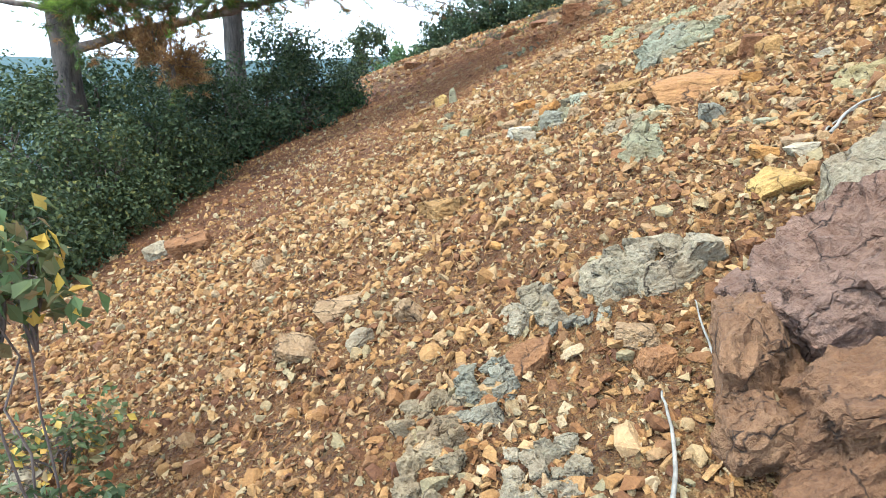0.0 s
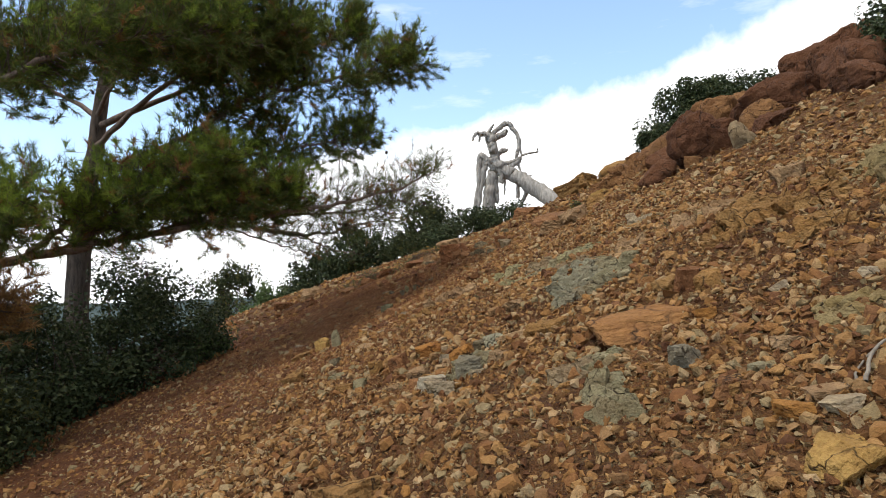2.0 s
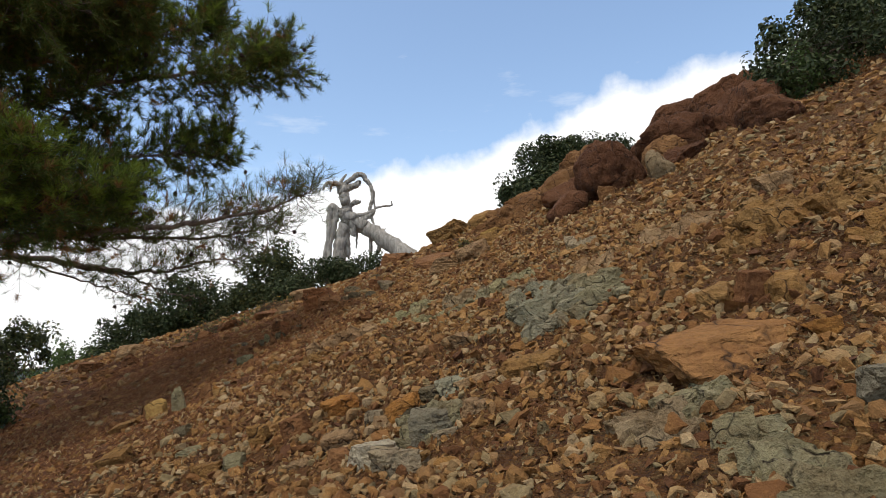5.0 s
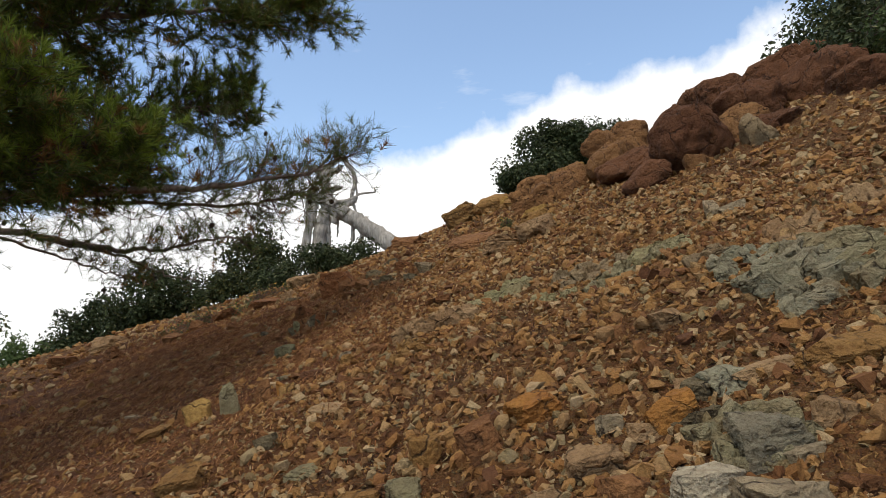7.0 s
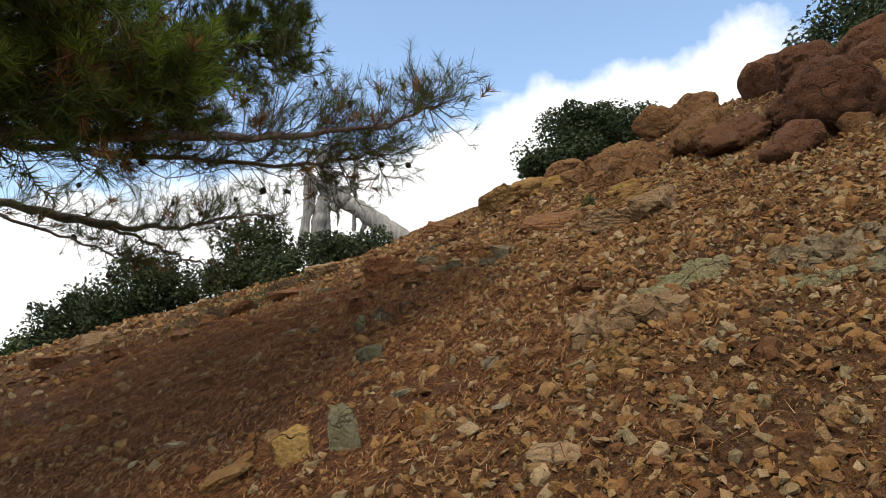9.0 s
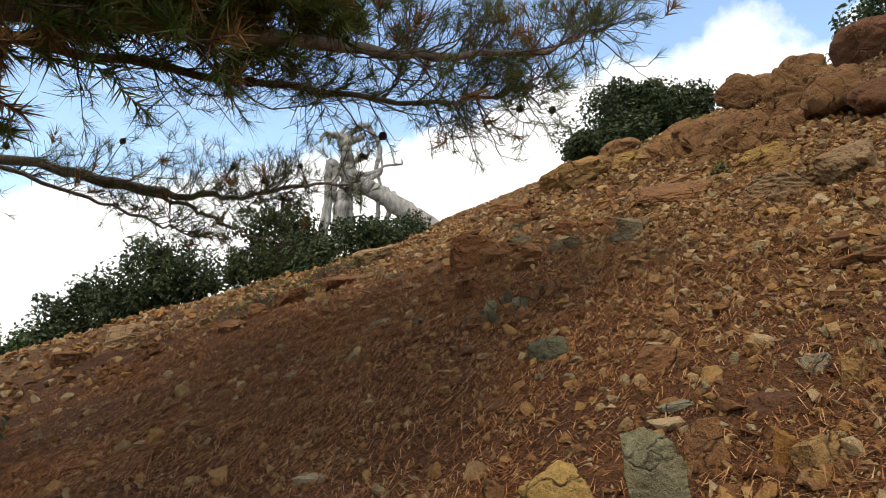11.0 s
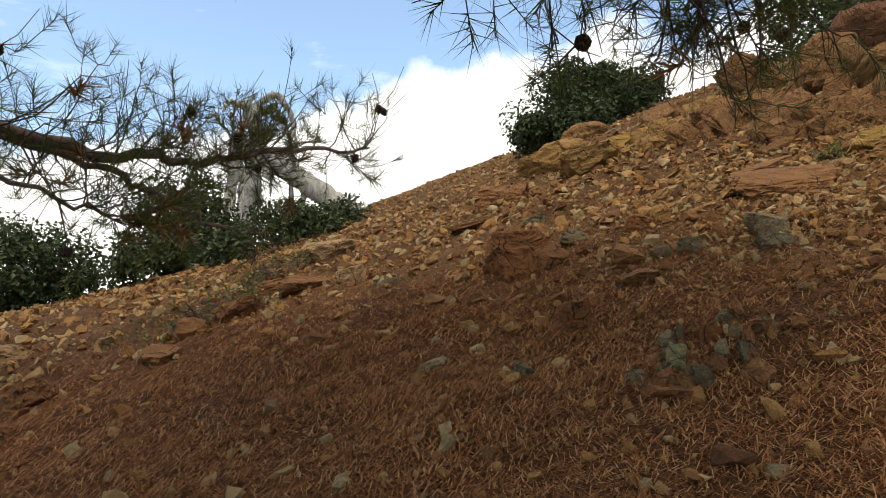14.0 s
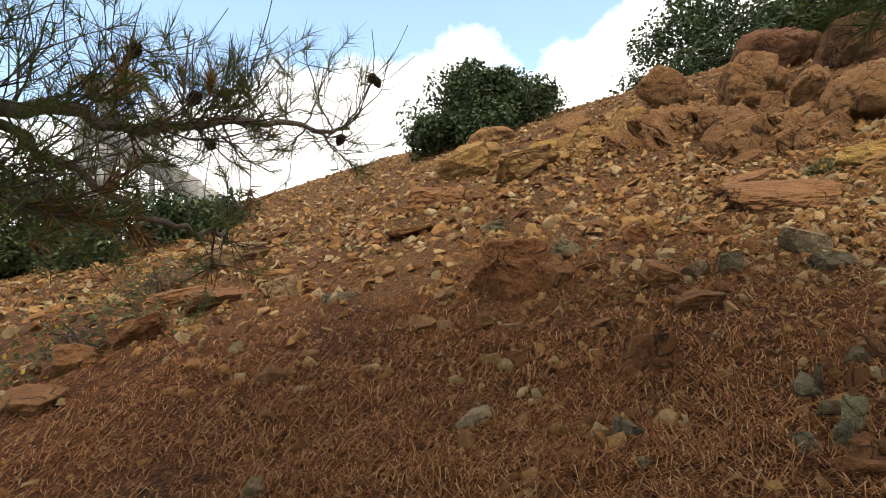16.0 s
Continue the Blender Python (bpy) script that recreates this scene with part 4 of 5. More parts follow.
bedrock(7.83, 14.54, 0.736, 0.234, -58, 6, M_OCHRE, "yellow ochre bedrock shelf below the crest")
bedrock(5.54, 11.99, 0.578, 0.243, -58, 7, M_TANDARK, "fractured tan bedrock below boulders")
bedrock(6.44, 14.29, 0.493, 0.206, -37, 5, M_OCHRE, "ochre bedrock shelf on the crest")
bedrock(6.83, 13.46, 0.709, 0.284, -34, 6, M_TANDARK, "brown bedrock shelf beside the round bush")
bedrock(6.56, 12.21, 0.562, 0.259, -34, 5, M_TANDARK, "brown bedrock below a tan boulder")

# ---- boulders of the upper slope ----
boulder(5.46, 9.32, (0.56, 0.52, 0.54), 30, M_RED, "large dark red-brown boulder on the slope", 0.42)
boulder(4.78, 9.42, (0.35, 0.29, 0.23), 10, M_RED, "smaller red boulder beside a large one", 0.20, detail=4)
boulder(5.90, 10.60, (0.61, 0.51, 0.32), 0, M_RED, "low red boulder behind a larger one", 0.10)
boulder(6.35, 11.35, (0.63, 0.51, 0.43), 20, M_TANDARK, "tan boulder on the upper slope", 0.13)
boulder(6.10, 8.65, (0.49, 0.43, 0.29), 50, M_RED, "rounded red-brown boulder on the slope", -0.10)
boulder(6.95, 9.45, (0.82, 0.63, 0.58), 10, M_RED, "massive rounded red boulder on the crest", -0.12)
boulder(7.55, 8.70, (0.92, 0.67, 0.58), 40, M_RED, "massive weathered red boulder on the crest", -0.17)
boulder(8.55, 9.75, (0.97, 0.71, 0.66), 70, M_RED, "large red boulder under shrubs", -0.07)
boulder(6.70, 7.85, (0.77, 0.43, 0.32), 60, M_RED, "red boulder half sunk in loose rubble", -0.10)
boulder(5.42, 8.42, (0.29, 0.20, 0.32), 70, M_GREYTAN, "pointed grey rock in red rubble", 0.10, detail=4, cuts=12)
boulder(9.00, 11.30, (0.71, 0.59, 0.54), 20, M_RED, "red boulder on the skyline", 0.23)
boulder(10.30, 12.30, (0.82, 0.66, 0.64), 50, M_RED, "red boulder below the evergreen tree", 0.28)
boulder(7.90, 12.45, (0.63, 0.49, 0.48), -30, M_TANDARK, "large tan block with rounded edges", 0.43, cuts=11)
boulder(7.15, 11.75, (0.43, 0.35, 0.34), 30, M_TANDARK, "tan boulder beside a larger block", 0.23)
boulder(8.65, 13.60, (0.63, 0.47, 0.49), -50, M_TANDARK, "rough brown-tan boulder on the upper slope", 0.33, cuts=10, rough=0.09)
boulder(9.70, 14.00, (0.51, 0.41, 0.37), 30, M_TANDARK, "tan boulder on the skyline", 0.23)
boulder(9.20, 15.30, (0.56, 0.43, 0.31), 30, M_TANDARK, "brown boulder near the round bush", 0.03)
boulder(6.60, 12.75, (0.47, 0.35, 0.26), 10, M_TANDARK, "tan boulder in broken rock", 0.03)
boulder(5.75, 12.45, (0.41, 0.29, 0.25), 50, M_TANDARK, "small tan boulder in rubble", 0.13, detail=4)
boulder(9.60, 17.20, (0.61, 0.51, 0.34), 10, M_TANDARK, "low brown rock below the round bush", -0.07)
boulder(7.85, 16.60, (0.51, 0.37, 0.26), -40, M_OCHRE, "ochre hump on the crest", 0.03, detail=4)


boulder(6.15, 9.95, (0.50, 0.42, 0.34), -20, M_RED, "red-brown boulder wedged between larger ones", 0.15)
boulder(6.35, 9.15, (0.46, 0.36, 0.32), 60, M_TANDARK, "tan boulder under a massive red one", 0.1, cuts=10)
boulder(5.00, 8.95, (0.24, 0.20, 0.16), 15, M_TANDARK, "small tan boulder in loose rubble", 0.1, detail=4, cuts=10)


# ---- plants ----
class Wood:
    """Tapered tubes gathered into one mesh."""

    def __init__(self):
        self.v, self.f = [], []

    def tube(self, pts, r0, r1, sides=6, wobble=0.0, power=1.0):
        pts = [Vector(p) for p in pts]
        n = len(pts)
        base = len(self.v)
        side = None
        for i, p in enumerate(pts):
            way_ = (pts[min(i + 1, n - 1)] - pts[max(i - 1, 0)]).normalized()
            if side is None:
                side = way_.orthogonal().normalized()
            side = (side - way_ * side.dot(way_)).normalized()
            other = way_.cross(side)
            k = (i / (n - 1)) ** power
            r = r0 + (r1 - r0) * k
            for s in range(sides):
                a = 2 * math.pi * s / sides
                rr = r * (1 + wobble * noise.noise(p * 3 + Vector((math.cos(a), math.sin(a), 0)) * 2))
                self.v.append(p + (side * math.cos(a) + other * math.sin(a)) * rr)
        for i in range(n - 1):
            for s in range(sides):
                a, b = base + i * sides + s, base + i * sides + (s + 1) % sides
                self.f.append((a, b, b + sides, a + sides))
        tip = len(self.v) - sides
        if sides == 4:
            self.f.append((tip, tip + 1, tip + 2, tip + 3))
        else:
            for s in range(1, sides - 2, 2):
                self.f.append((tip, tip + s, tip + s + 1, tip + s + 2))

    def mesh(self, name, material, ob):
        return mesh_of(name, local([tuple(p) for p in self.v], ob), self.f, material, True)


def bend(pts, per=6, jag=0.0, r=random):
    """A smooth line through the given points, slightly crooked."""
    pts = [Vector(p) for p in pts]
    out = []
    for i in range(len(pts) - 1):
        a, b, c, d = pts[max(i - 1, 0)], pts[i], pts[i + 1], pts[min(i + 2, len(pts) - 1)]
        for k in range(per):
            t = k / per
            out.append(0.5 * ((2 * b) + (c - a) * t + (2 * a - 5 * b + 4 * c - d) * t * t + (3 * b - a - 3 * c + d) * t ** 3))
    out.append(pts[-1])
    if jag:
        out = [out[0]] + [p + Vector((r.gauss(0, jag), r.gauss(0, jag), r.gauss(0, jag))) for p in out[1:]]
    return out


def needles(tufts, count, length, width, seed):
    """Needle triangles round the twig ends given as (place, direction)."""
    g = np.random.default_rng(seed)
    p = np.repeat(np.array([t[0] for t in tufts], float), count, 0)
    d = np.repeat(np.array([t[1] for t in tufts], float), count, 0)
    n = len(p)
    ray = g.normal(size=(n, 3))
    ray /= np.linalg.norm(ray, axis=1)[:, None]
    out = d * 0.75 + ray * 0.8 + np.array((0, 0, 0.12))
    out /= np.linalg.norm(out, axis=1)[:, None]
    start = p - d * g.uniform(0, 0.10, (n, 1))
    end = start + out * (length * g.uniform(0.7, 1.15, (n, 1)))
    side = np.cross(out, g.normal(size=(n, 3)))
    side *= width / 2 / np.linalg.norm(side, axis=1)[:, None]
    return np.stack([start - side, start + side, end], 1).reshape(-1, 3), np.arange(n * 3).reshape(-1, 3)


def cone_mesh():
    """A small closed pine cone of overlapping scales."""
    vs, fs, rings, sides = [], [], 9, 8
    for i in range(rings):
        t = i / (rings - 1)
        r = 0.026 * math.sin(math.pi * (0.12 + 0.83 * t)) * (1.15 if i % 2 else 0.86)
        for s in range(sides):
            a = 2 * math.pi * (s + 0.5 * (i % 2)) / sides
            vs.append((r * math.cos(a), r * math.sin(a), -0.066 * t))
    for i in range(rings - 1):
        for s in range(sides):
            a, b = i * sides + s, i * sides + (s + 1) % sides
            fs.append((a, a + sides, b + sides, b))
    return mesh_of("pine_cone", vs, fs, M_CONE)


CONE = cone_mesh()


def pine(x, y, trunk, limbs, label, seed, radius):
    """A pine: trunk, limbs with side shoots and twigs, needles in tufts, cones. limbs: points, radius, leafy from, bushiness, share of dry tufts, cones."""
    r = random.Random(seed)
    ob = thing("pine_tree", x, y, gz(x, y), label, "tree", "pines")
    w = Wood()
    line = bend(trunk, 8, 0.02, r)
    w.tube(line, radius, radius * 0.25, 14, 0.25)
    part("trunk", w.mesh("trunk", M_BARK, ob), ob)
    twigs, green, fresh, dry, slim, ends = Wood(), [], [], [], [], []
    for pts, rad, leafy, bush_, arid, cones, reach in limbs:
        w = Wood()
        line = bend(pts, 7, 0.018, r)
        w.tube(line, rad, 0.010, 8, 0.3, 0.8)
        part("limb", w.mesh("limb", M_LIMB, ob), ob)
        total = sum((b - a).length for a, b in zip(line, line[1:]))
        n_side = int(total * (1 - leafy) * bush_ * (2.0 if reach > 0.8 else 1.9))
        for _ in range(n_side):
            t = leafy + (1 - leafy) * r.random() ** 0.8
            k = t * (len(line) - 1)
            i = min(int(k), len(line) - 2)
            a = line[i].lerp(line[i + 1], k - i)
            along = (line[i + 1] - line[i]).normalized()
            out = Vector((r.gauss(0, 1), r.gauss(0, 1), r.gauss(0.25, 0.75)))
            out = (out - along * out.dot(along)).normalized()
            go = (along * r.uniform(0.3, 1.0) + out).normalized()
            size = r.uniform(0.35, 1.0) * (1.2 - 0.6 * t) * reach
            m = a + go * size * 0.5 + Vector((0, 0, -0.05 * size))
            tip = a + go * size + Vector((0, 0, r.uniform(-0.05, 0.3) * size))
            shoot = bend([a, m, tip], 3, 0.012 if reach > 0.8 else 0.004, r)
            twigs.tube(shoot, 0.010 if reach > 0.8 else 0.0055, 0.0025, 4)
            for _ in range(r.randint(4, 7) if reach > 0.8 else r.randint(5, 9)):
                j = r.randint(2, len(shoot) - 1)
                b = shoot[j]
                d = ((tip - a).normalized() * 0.7 + Vector((r.gauss(0, 0.7), r.gauss(0, 0.7), r.gauss(0.2, 0.6)))).normalized()
                ln = r.uniform(0.10, 0.32)
                mid = b + d * ln * 0.5 + Vector((r.gauss(0, 0.012), r.gauss(0, 0.012), r.uniform(-0.06, 0.01)))
                e = b + d * ln
                twigs.tube([b, mid, e], 0.004 if reach > 0.8 else 0.003, 0.0018, 3)
                sort = dry if r.random() < arid else slim if reach < 0.8 else (fresh if r.random() < (0.62 if bush_ > 33 else 0.25) and e.z > a.z - 0.05 else green)
                if reach > 0.8 or r.random() < 0.6:
                    sort.append((e, (e - mid).normalized()))
                if r.random() < (0.5 if reach > 0.8 else 0.12):
                    sort.append((mid, d))
            if cones and r.random() < cones:
                ends.append(tip)
    tagged(part("twigwork", twigs.mesh("twigwork", M_TWIG, ob), ob), kind="stuff")
    for name, tufts, mat, count, lab in (("needles", green, M_NEEDLE, 30, "dark green needles"), ("needles", fresh, M_FRESH, 32, "fresh light green needles"), ("needles", slim, M_NEEDLE, 24, "thin dark green needles"), ("dry_needles", dry, M_DRY, 34, "dry orange-brown needles")):
        if tufts:
            v, f = needles(tufts, count, 0.125, 0.0034 if tufts is slim else 0.0085, seed + len(tufts))
            o = part(name, mesh_of(name, local(v, ob), f, mat), ob, lab)
            tagged(o, kind="stuff")
    for e in ends:
        c = part("pine_cone", CONE, ob, "dark closed pine cone")
        c.location = e - ob.location
        c.rotation_euler = (r.gauss(0, 0.5), r.gauss(0, 0.5), 0)
    return ob


pine(-6.05, 10.75, [(-6.05, 10.75, float(slope_z(-6.05, 10.75)) - 0.2), (-6.0, 10.72, 1.5), (-5.95, 10.7, 3.4), (-5.9, 10.8, 6.0), (-5.6, 10.9, 9.0)],
     [([(-5.98, 10.7, 1.72), (-3.8, 10.7, 2.2), (-2.7, 10.7, 2.45), (-0.5, 10.75, 2.88), (0.7, 10.85, 3.12), (1.62, 10.75, 3.48)], 0.085, 0.30, 12.0, 0.05, 0.07, 0.75),
      ([(-3.6, 10.7, 2.25), (-2.6, 10.65, 2.7), (-1.5, 10.6, 2.95), (-0.5, 10.6, 3.1)], 0.05, 0.12, 38, 0.10, 0.03, 0.82),
      ([(-3.9, 10.7, 2.2), (-3.2, 10.4, 2.7), (-2.3, 10.3, 3.1), (-1.3, 10.3, 3.4)], 0.05, 0.15, 36, 0.10, 0.03, 0.82),
      ([(-2.6, 10.7, 2.47), (-1.6, 11.2, 2.8), (-0.4, 11.35, 2.88), (0.7, 11.25, 2.98), (1.3, 11.05, 3.12)], 0.035, 0.1, 14.0, 0.03, 0.07, 0.62),
      ([(-5.95, 10.7, 2.2), (-5.2, 10.0, 2.35), (-4.4, 9.6, 2.45), (-3.6, 9.4, 2.55)], 0.07, 0.1, 40, 0.08, 0.02, 0.85),
      ([(-5.95, 10.7, 3.2), (-4.4, 10.2, 4.2), (-3.0, 10.0, 4.9), (-1.3, 10.1, 5.3)], 0.08, 0.35, 26, 0.04, 0.05, 1.1),
      ([(-5.9, 10.8, 4.4), (-4.4, 11.0, 5.4), (-2.4, 10.9, 6.0), (-1.0, 10.8, 6.4)], 0.08, 0.3, 24, 0.04, 0.05, 1.1),
      ([(-5.9, 10.8, 4.0), (-4.6, 11.0, 4.8), (-3.4, 11.0, 5.3), (-1.8, 11.0, 5.6)], 0.06, 0.25, 30, 0.06, 0.10, 1.0),
      ([(-5.9, 10.8, 5.5), (-4.6, 10.2, 6.7), (-2.8, 9.9, 7.4)], 0.07, 0.3, 20, 0.04, 0.05, 1.1),
      ([(-5.8, 10.85, 7.4), (-6.6, 11.4, 8.3), (-7.2, 11.9, 8.8)], 0.05, 0.2, 14, 0.04, 0.03, 1.1),
      ([(-5.7, 10.9, 8.2), (-5.2, 10.7, 9.0), (-4.8, 10.5, 9.6)], 0.05, 0.1, 16, 0.04, 0.03, 1.1),
      ([(-5.9, 10.8, 5.0), (-7.2, 11.4, 5.9), (-8.6, 12.0, 6.2)], 0.07, 0.3, 12, 0.04, 0.05, 1.1),
      ([(-5.98, 10.7, 2.3), (-7.0, 10.2, 2.5), (-8.2, 9.8, 2.9)], 0.06, 0.3, 14, 0.05, 0.02, 1.1),
      ([(-5.2, 10.68, 1.9), (-4.7, 10.1, 1.75), (-4.2, 9.8, 1.62), (-3.8, 9.6, 1.5)], 0.03, 0.15, 18, 0.92, 0.0, 0.85)],
     "large pine with a ridged grey trunk and low spreading limbs", 3, 0.25)
pine(-4.5, 14.6, [(-4.5, 14.6, float(slope_z(-4.5, 14.6)) - 0.2), (-4.5, 14.6, 2.2), (-4.3, 14.5, 4.2), (-4.0, 14.4, 6.5), (-3.6, 14.3, 9.5)],
     [([(-4.4, 14.55, 3.1), (-3.0, 14.5, 3.25), (-1.5, 14.15, 3.06), (-0.5, 14.0, 2.91), (0.1, 14.0, 2.88), (0.8, 14.0, 3.08), (1.5, 13.95, 3.2)], 0.065, 0.3, 9.0, 0.03, 0.10, 0.6),
      ([(-2.6, 14.4, 3.2), (-1.7, 14.05, 2.95), (-0.9, 13.85, 2.7), (-0.3, 13.8, 2.5)], 0.022, 0.1, 7, 0.06, 0.08, 0.5),
      ([(-1.2, 14.08, 3.0), (-0.35, 14.0, 2.81), (0.04, 14.0, 2.67), (0.44, 14.0, 2.55), (0.72, 14.0, 2.53)], 0.024, 0.2, 2.6, 0.05, 0.1, 0.4),
      ([(-4.3, 14.5, 4.0), (-3.0, 13.6, 4.35), (-2.04, 12.84, 4.6), (-1.1, 11.9, 4.9), (0.5, 11.4, 5.2), (1.45, 11.3, 5.5)], 0.08, 0.3, 22, 0.03, 0.10, 1.0),
      ([(-4.2, 14.45, 5.0), (-2.4, 13.4, 5.5), (-0.8, 12.5, 5.9), (0.6, 12.1, 6.25)], 0.07, 0.3, 26, 0.03, 0.10, 1.0),
      ([(-4.3, 14.5, 4.2), (-2.4, 13.2, 4.1), (-0.9, 12.5, 4.15), (0.8, 12.0, 4.4)], 0.06, 0.3, 20, 0.03, 0.08, 0.95),
      ([(-4.2, 14.4, 4.6), (-2.6, 12.4, 5.2), (-1.4, 11.3, 5.5), (-0.4, 10.9, 5.7)], 0.06, 0.35, 30, 0.05, 0.05, 1.0),
      ([(-4.2, 14.4, 5.2), (-3.4, 12.9, 5.6), (-2.5, 11.9, 6.0)], 0.05, 0.3, 30, 0.05, 0.04, 1.0),
      ([(-4.0, 14.4, 6.3), (-2.6, 13.6, 7.3), (-0.8, 12.9, 7.7)], 0.07, 0.25, 20, 0.03, 0.05, 1.1),
      ([(-4.0, 14.4, 6.0), (-2.9, 15.4, 6.8), (-1.6, 16.0, 7.2)], 0.06, 0.25, 13, 0.03, 0.05, 1.1),
      ([(-3.8, 14.35, 7.8), (-4.5, 14.9, 8.7), (-5.1, 15.3, 9.2)], 0.05, 0.2, 14, 0.04, 0.03, 1.1),
      ([(-3.7, 14.3, 8.6), (-3.2, 14.1, 9.5), (-2.7, 13.9, 10.1)], 0.05, 0.1, 16, 0.04, 0.03, 1.1),
      ([(-4.2, 14.5, 5.2), (-5.4, 15.0, 5.9), (-6.6, 15.2, 6.1)], 0.06, 0.25, 14, 0.03, 0.05, 1.1),
      ([(-4.4, 14.5, 3.6), (-5.6, 14.2, 3.8), (-6.9, 14.0, 4.0)], 0.05, 0.25, 13, 0.05, 0.03, 1.1)],
     "tall pine with a dark trunk and cone-laden limbs over the slope", 5, 0.25)


def leaves(centres, spread, count, size, seed, ratio=0.6):
    """Folded leaves gathered round clump centres, facing mostly outward and up."""
    g = np.random.default_rng(seed)
    c = np.asarray(centres, float)
    pk = g.integers(0, len(c), count)
    p = c[pk]
    off = g.normal(size=(count, 3))
    off /= np.linalg.norm(off, axis=1)[:, None]
    w_ = g.uniform(0.55, 1.35, len(c))[pk]
    p = p + off * spread * (w_ * g.uniform(0.2, 1.0, count) ** 0.5)[:, None]
    face = off + g.normal(size=(count, 3)) * 0.7 + np.array((0, 0, 0.5))
    face /= np.linalg.norm(face, axis=1)[:, None]
    u = np.cross(face, g.normal(size=(count, 3)))
    u /= np.linalg.norm(u, axis=1)[:, None]
    v = np.cross(face, u)
    s = size * g.uniform(0.65, 1.25, (count, 1))
    a, b = p - u * s * 0.5, p + u * s * 0.5
    l_, r_ = p + v * s * ratio * 0.5 + face * s * 0.12, p - v * s * ratio * 0.5 + face * s * 0.12
    vs = np.stack([a, r_, b, l_], 1).reshape(-1, 3)
    k = np.arange(count)[:, None] * 4
    fs = np.concatenate([k + np.array([[0, 1, 2]]), k + np.array([[0, 2, 3]])], 1).reshape(-1, 3)
    return vs, fs


def bush(name, x, y, rx, ry, h, count, size, material, label, seed, clumps=34, spread=0.3, lift=0.0, stems=7, category="bush", bare=0.0, group=""):
    """Stems from the ground and clumps of leaves with an uneven outline."""
    r = random.Random(seed)
    z0 = gz(x, y)
    ob = thing(name, x, y, z0, label, category, group)
    w, cs = Wood(), []
    clumps = int(clumps * 1.7)
    for i in range(clumps):
        a, e = r.uniform(0, 6.283), 0.2 * r.random() if i % 5 < 2 and not lift else r.random() ** 0.9
        k = r.uniform(0.0, 1.0) ** 0.5 * (1 - 0.3 * e ** 3)
        px, py = x + rx * k * math.cos(a) * math.sqrt(1 - 0.6 * e * e), y + ry * k * math.sin(a) * math.sqrt(1 - 0.6 * e * e)
        low = gz(px, py) if lift == 0 else z0 + lift
        cs.append((px, py, low + spread * 0.6 + (z0 + h - low - spread) * e * r.uniform(0.75, 1.0)))
    for i in range(stems):
        c = cs[r.randrange(len(cs))]
        foot = Vector((x + r.gauss(0, rx * 0.12), y + r.gauss(0, ry * 0.12), z0 - 0.05))
        w.tube(bend([foot, foot.lerp(Vector(c), 0.5) + Vector((0, 0, 0.15 * h)), c], 4, 0.02 * h, r), (0.018 if stems > 5 else 0.004) * h, 0.004, 6)
        for _ in range(4):
            d = cs[r.randrange(len(cs))]
            w.tube(bend([Vector(c).lerp(foot, 0.3), Vector(c).lerp(Vector(d), 0.5), d], 3, 0.02, r), 0.006 * h, 0.002, 4)
    tagged(part("branchwork", w.mesh("branchwork", M_TWIG, ob), ob), kind="stuff")
    v, f = leaves(cs, spread, int(count * 0.85), size * 1.38, seed)
    tagged(part("foliage", mesh_of("foliage", local(v, ob), f, material), ob), kind="stuff")
    return ob


# shrubs along the low side
bush("shrub", -4.4, 12.3, 1.1, 1.0, 2.3, 12000, 0.055, M_OAK, "dense dark evergreen shrub between the pines", 15, 36, 0.42)
bush("shrub", -6.6, 13.9, 1.4, 1.2, 2.7, 10000, 0.065, M_OAK, "dark evergreen shrub behind a pine", 16, 34, 0.45)
bush("shrub", -3.25, 13.3, 1.45, 1.0, 2.35, 22000, 0.055, M_OAK, "dense dark evergreen shrub at the edge of bare soil", 1, 44, 0.42)
bush("shrub", -4.5, 10.2, 0.95, 1.1, 1.95, 13000, 0.05, M_SHRUB, "leafy green shrub below a pine", 2, 40, 0.36)
bush("shrub", -4.65, 8.5, 0.95, 1.1, 1.75, 13000, 0.05, M_SHRUB, "leafy evergreen shrub with small leaves", 3, 40, 0.36)
bush("shrub", -4.9, 6.9, 0.9, 1.0, 1.6, 11000, 0.05, M_SHRUB, "leafy shrub at the edge of the slope", 4, 36, 0.36)
bush("shrub", -6.0, 9.2, 1.2, 1.5, 2.7, 12000, 0.055, M_SHRUB, "green shrub round the foot of a pine", 5, 36, 0.42)
bush("shrub", -5.2, 12.2, 1.3, 1.2, 2.5, 14000, 0.055, M_OAK, "dark evergreen shrub between two pines", 6, 40, 0.42)
bush("shrub", -8.6, 9.4, 1.7, 1.7, 3.7, 10000, 0.08, M_OAK, "tall dark shrub down the slope", 14, 34, 0.5)
bush("shrub", -6.8, 6.2, 1.3, 1.3, 1.7, 9000, 0.06, M_SHRUB, "green shrub down the slope", 7, 30, 0.45)
bush("shrub", -7.4, 12.5, 1.8, 1.6, 3.7, 12000, 0.075, M_OAK, "dark shrub behind the pines", 8, 34, 0.5)
bush("shrub", -2.0, 13.5, 0.35, 0.4, 0.75, 1800, 0.04, M_LIGHT, "small light green shrub beside a darker one", 9, 14, 0.2)
bush("shrub", -4.05, 7.2, 0.3, 0.5, 0.45, 1800, 0.035, M_SHRUB, "low green scrub at the edge of the soil", 10, 16, 0.15)
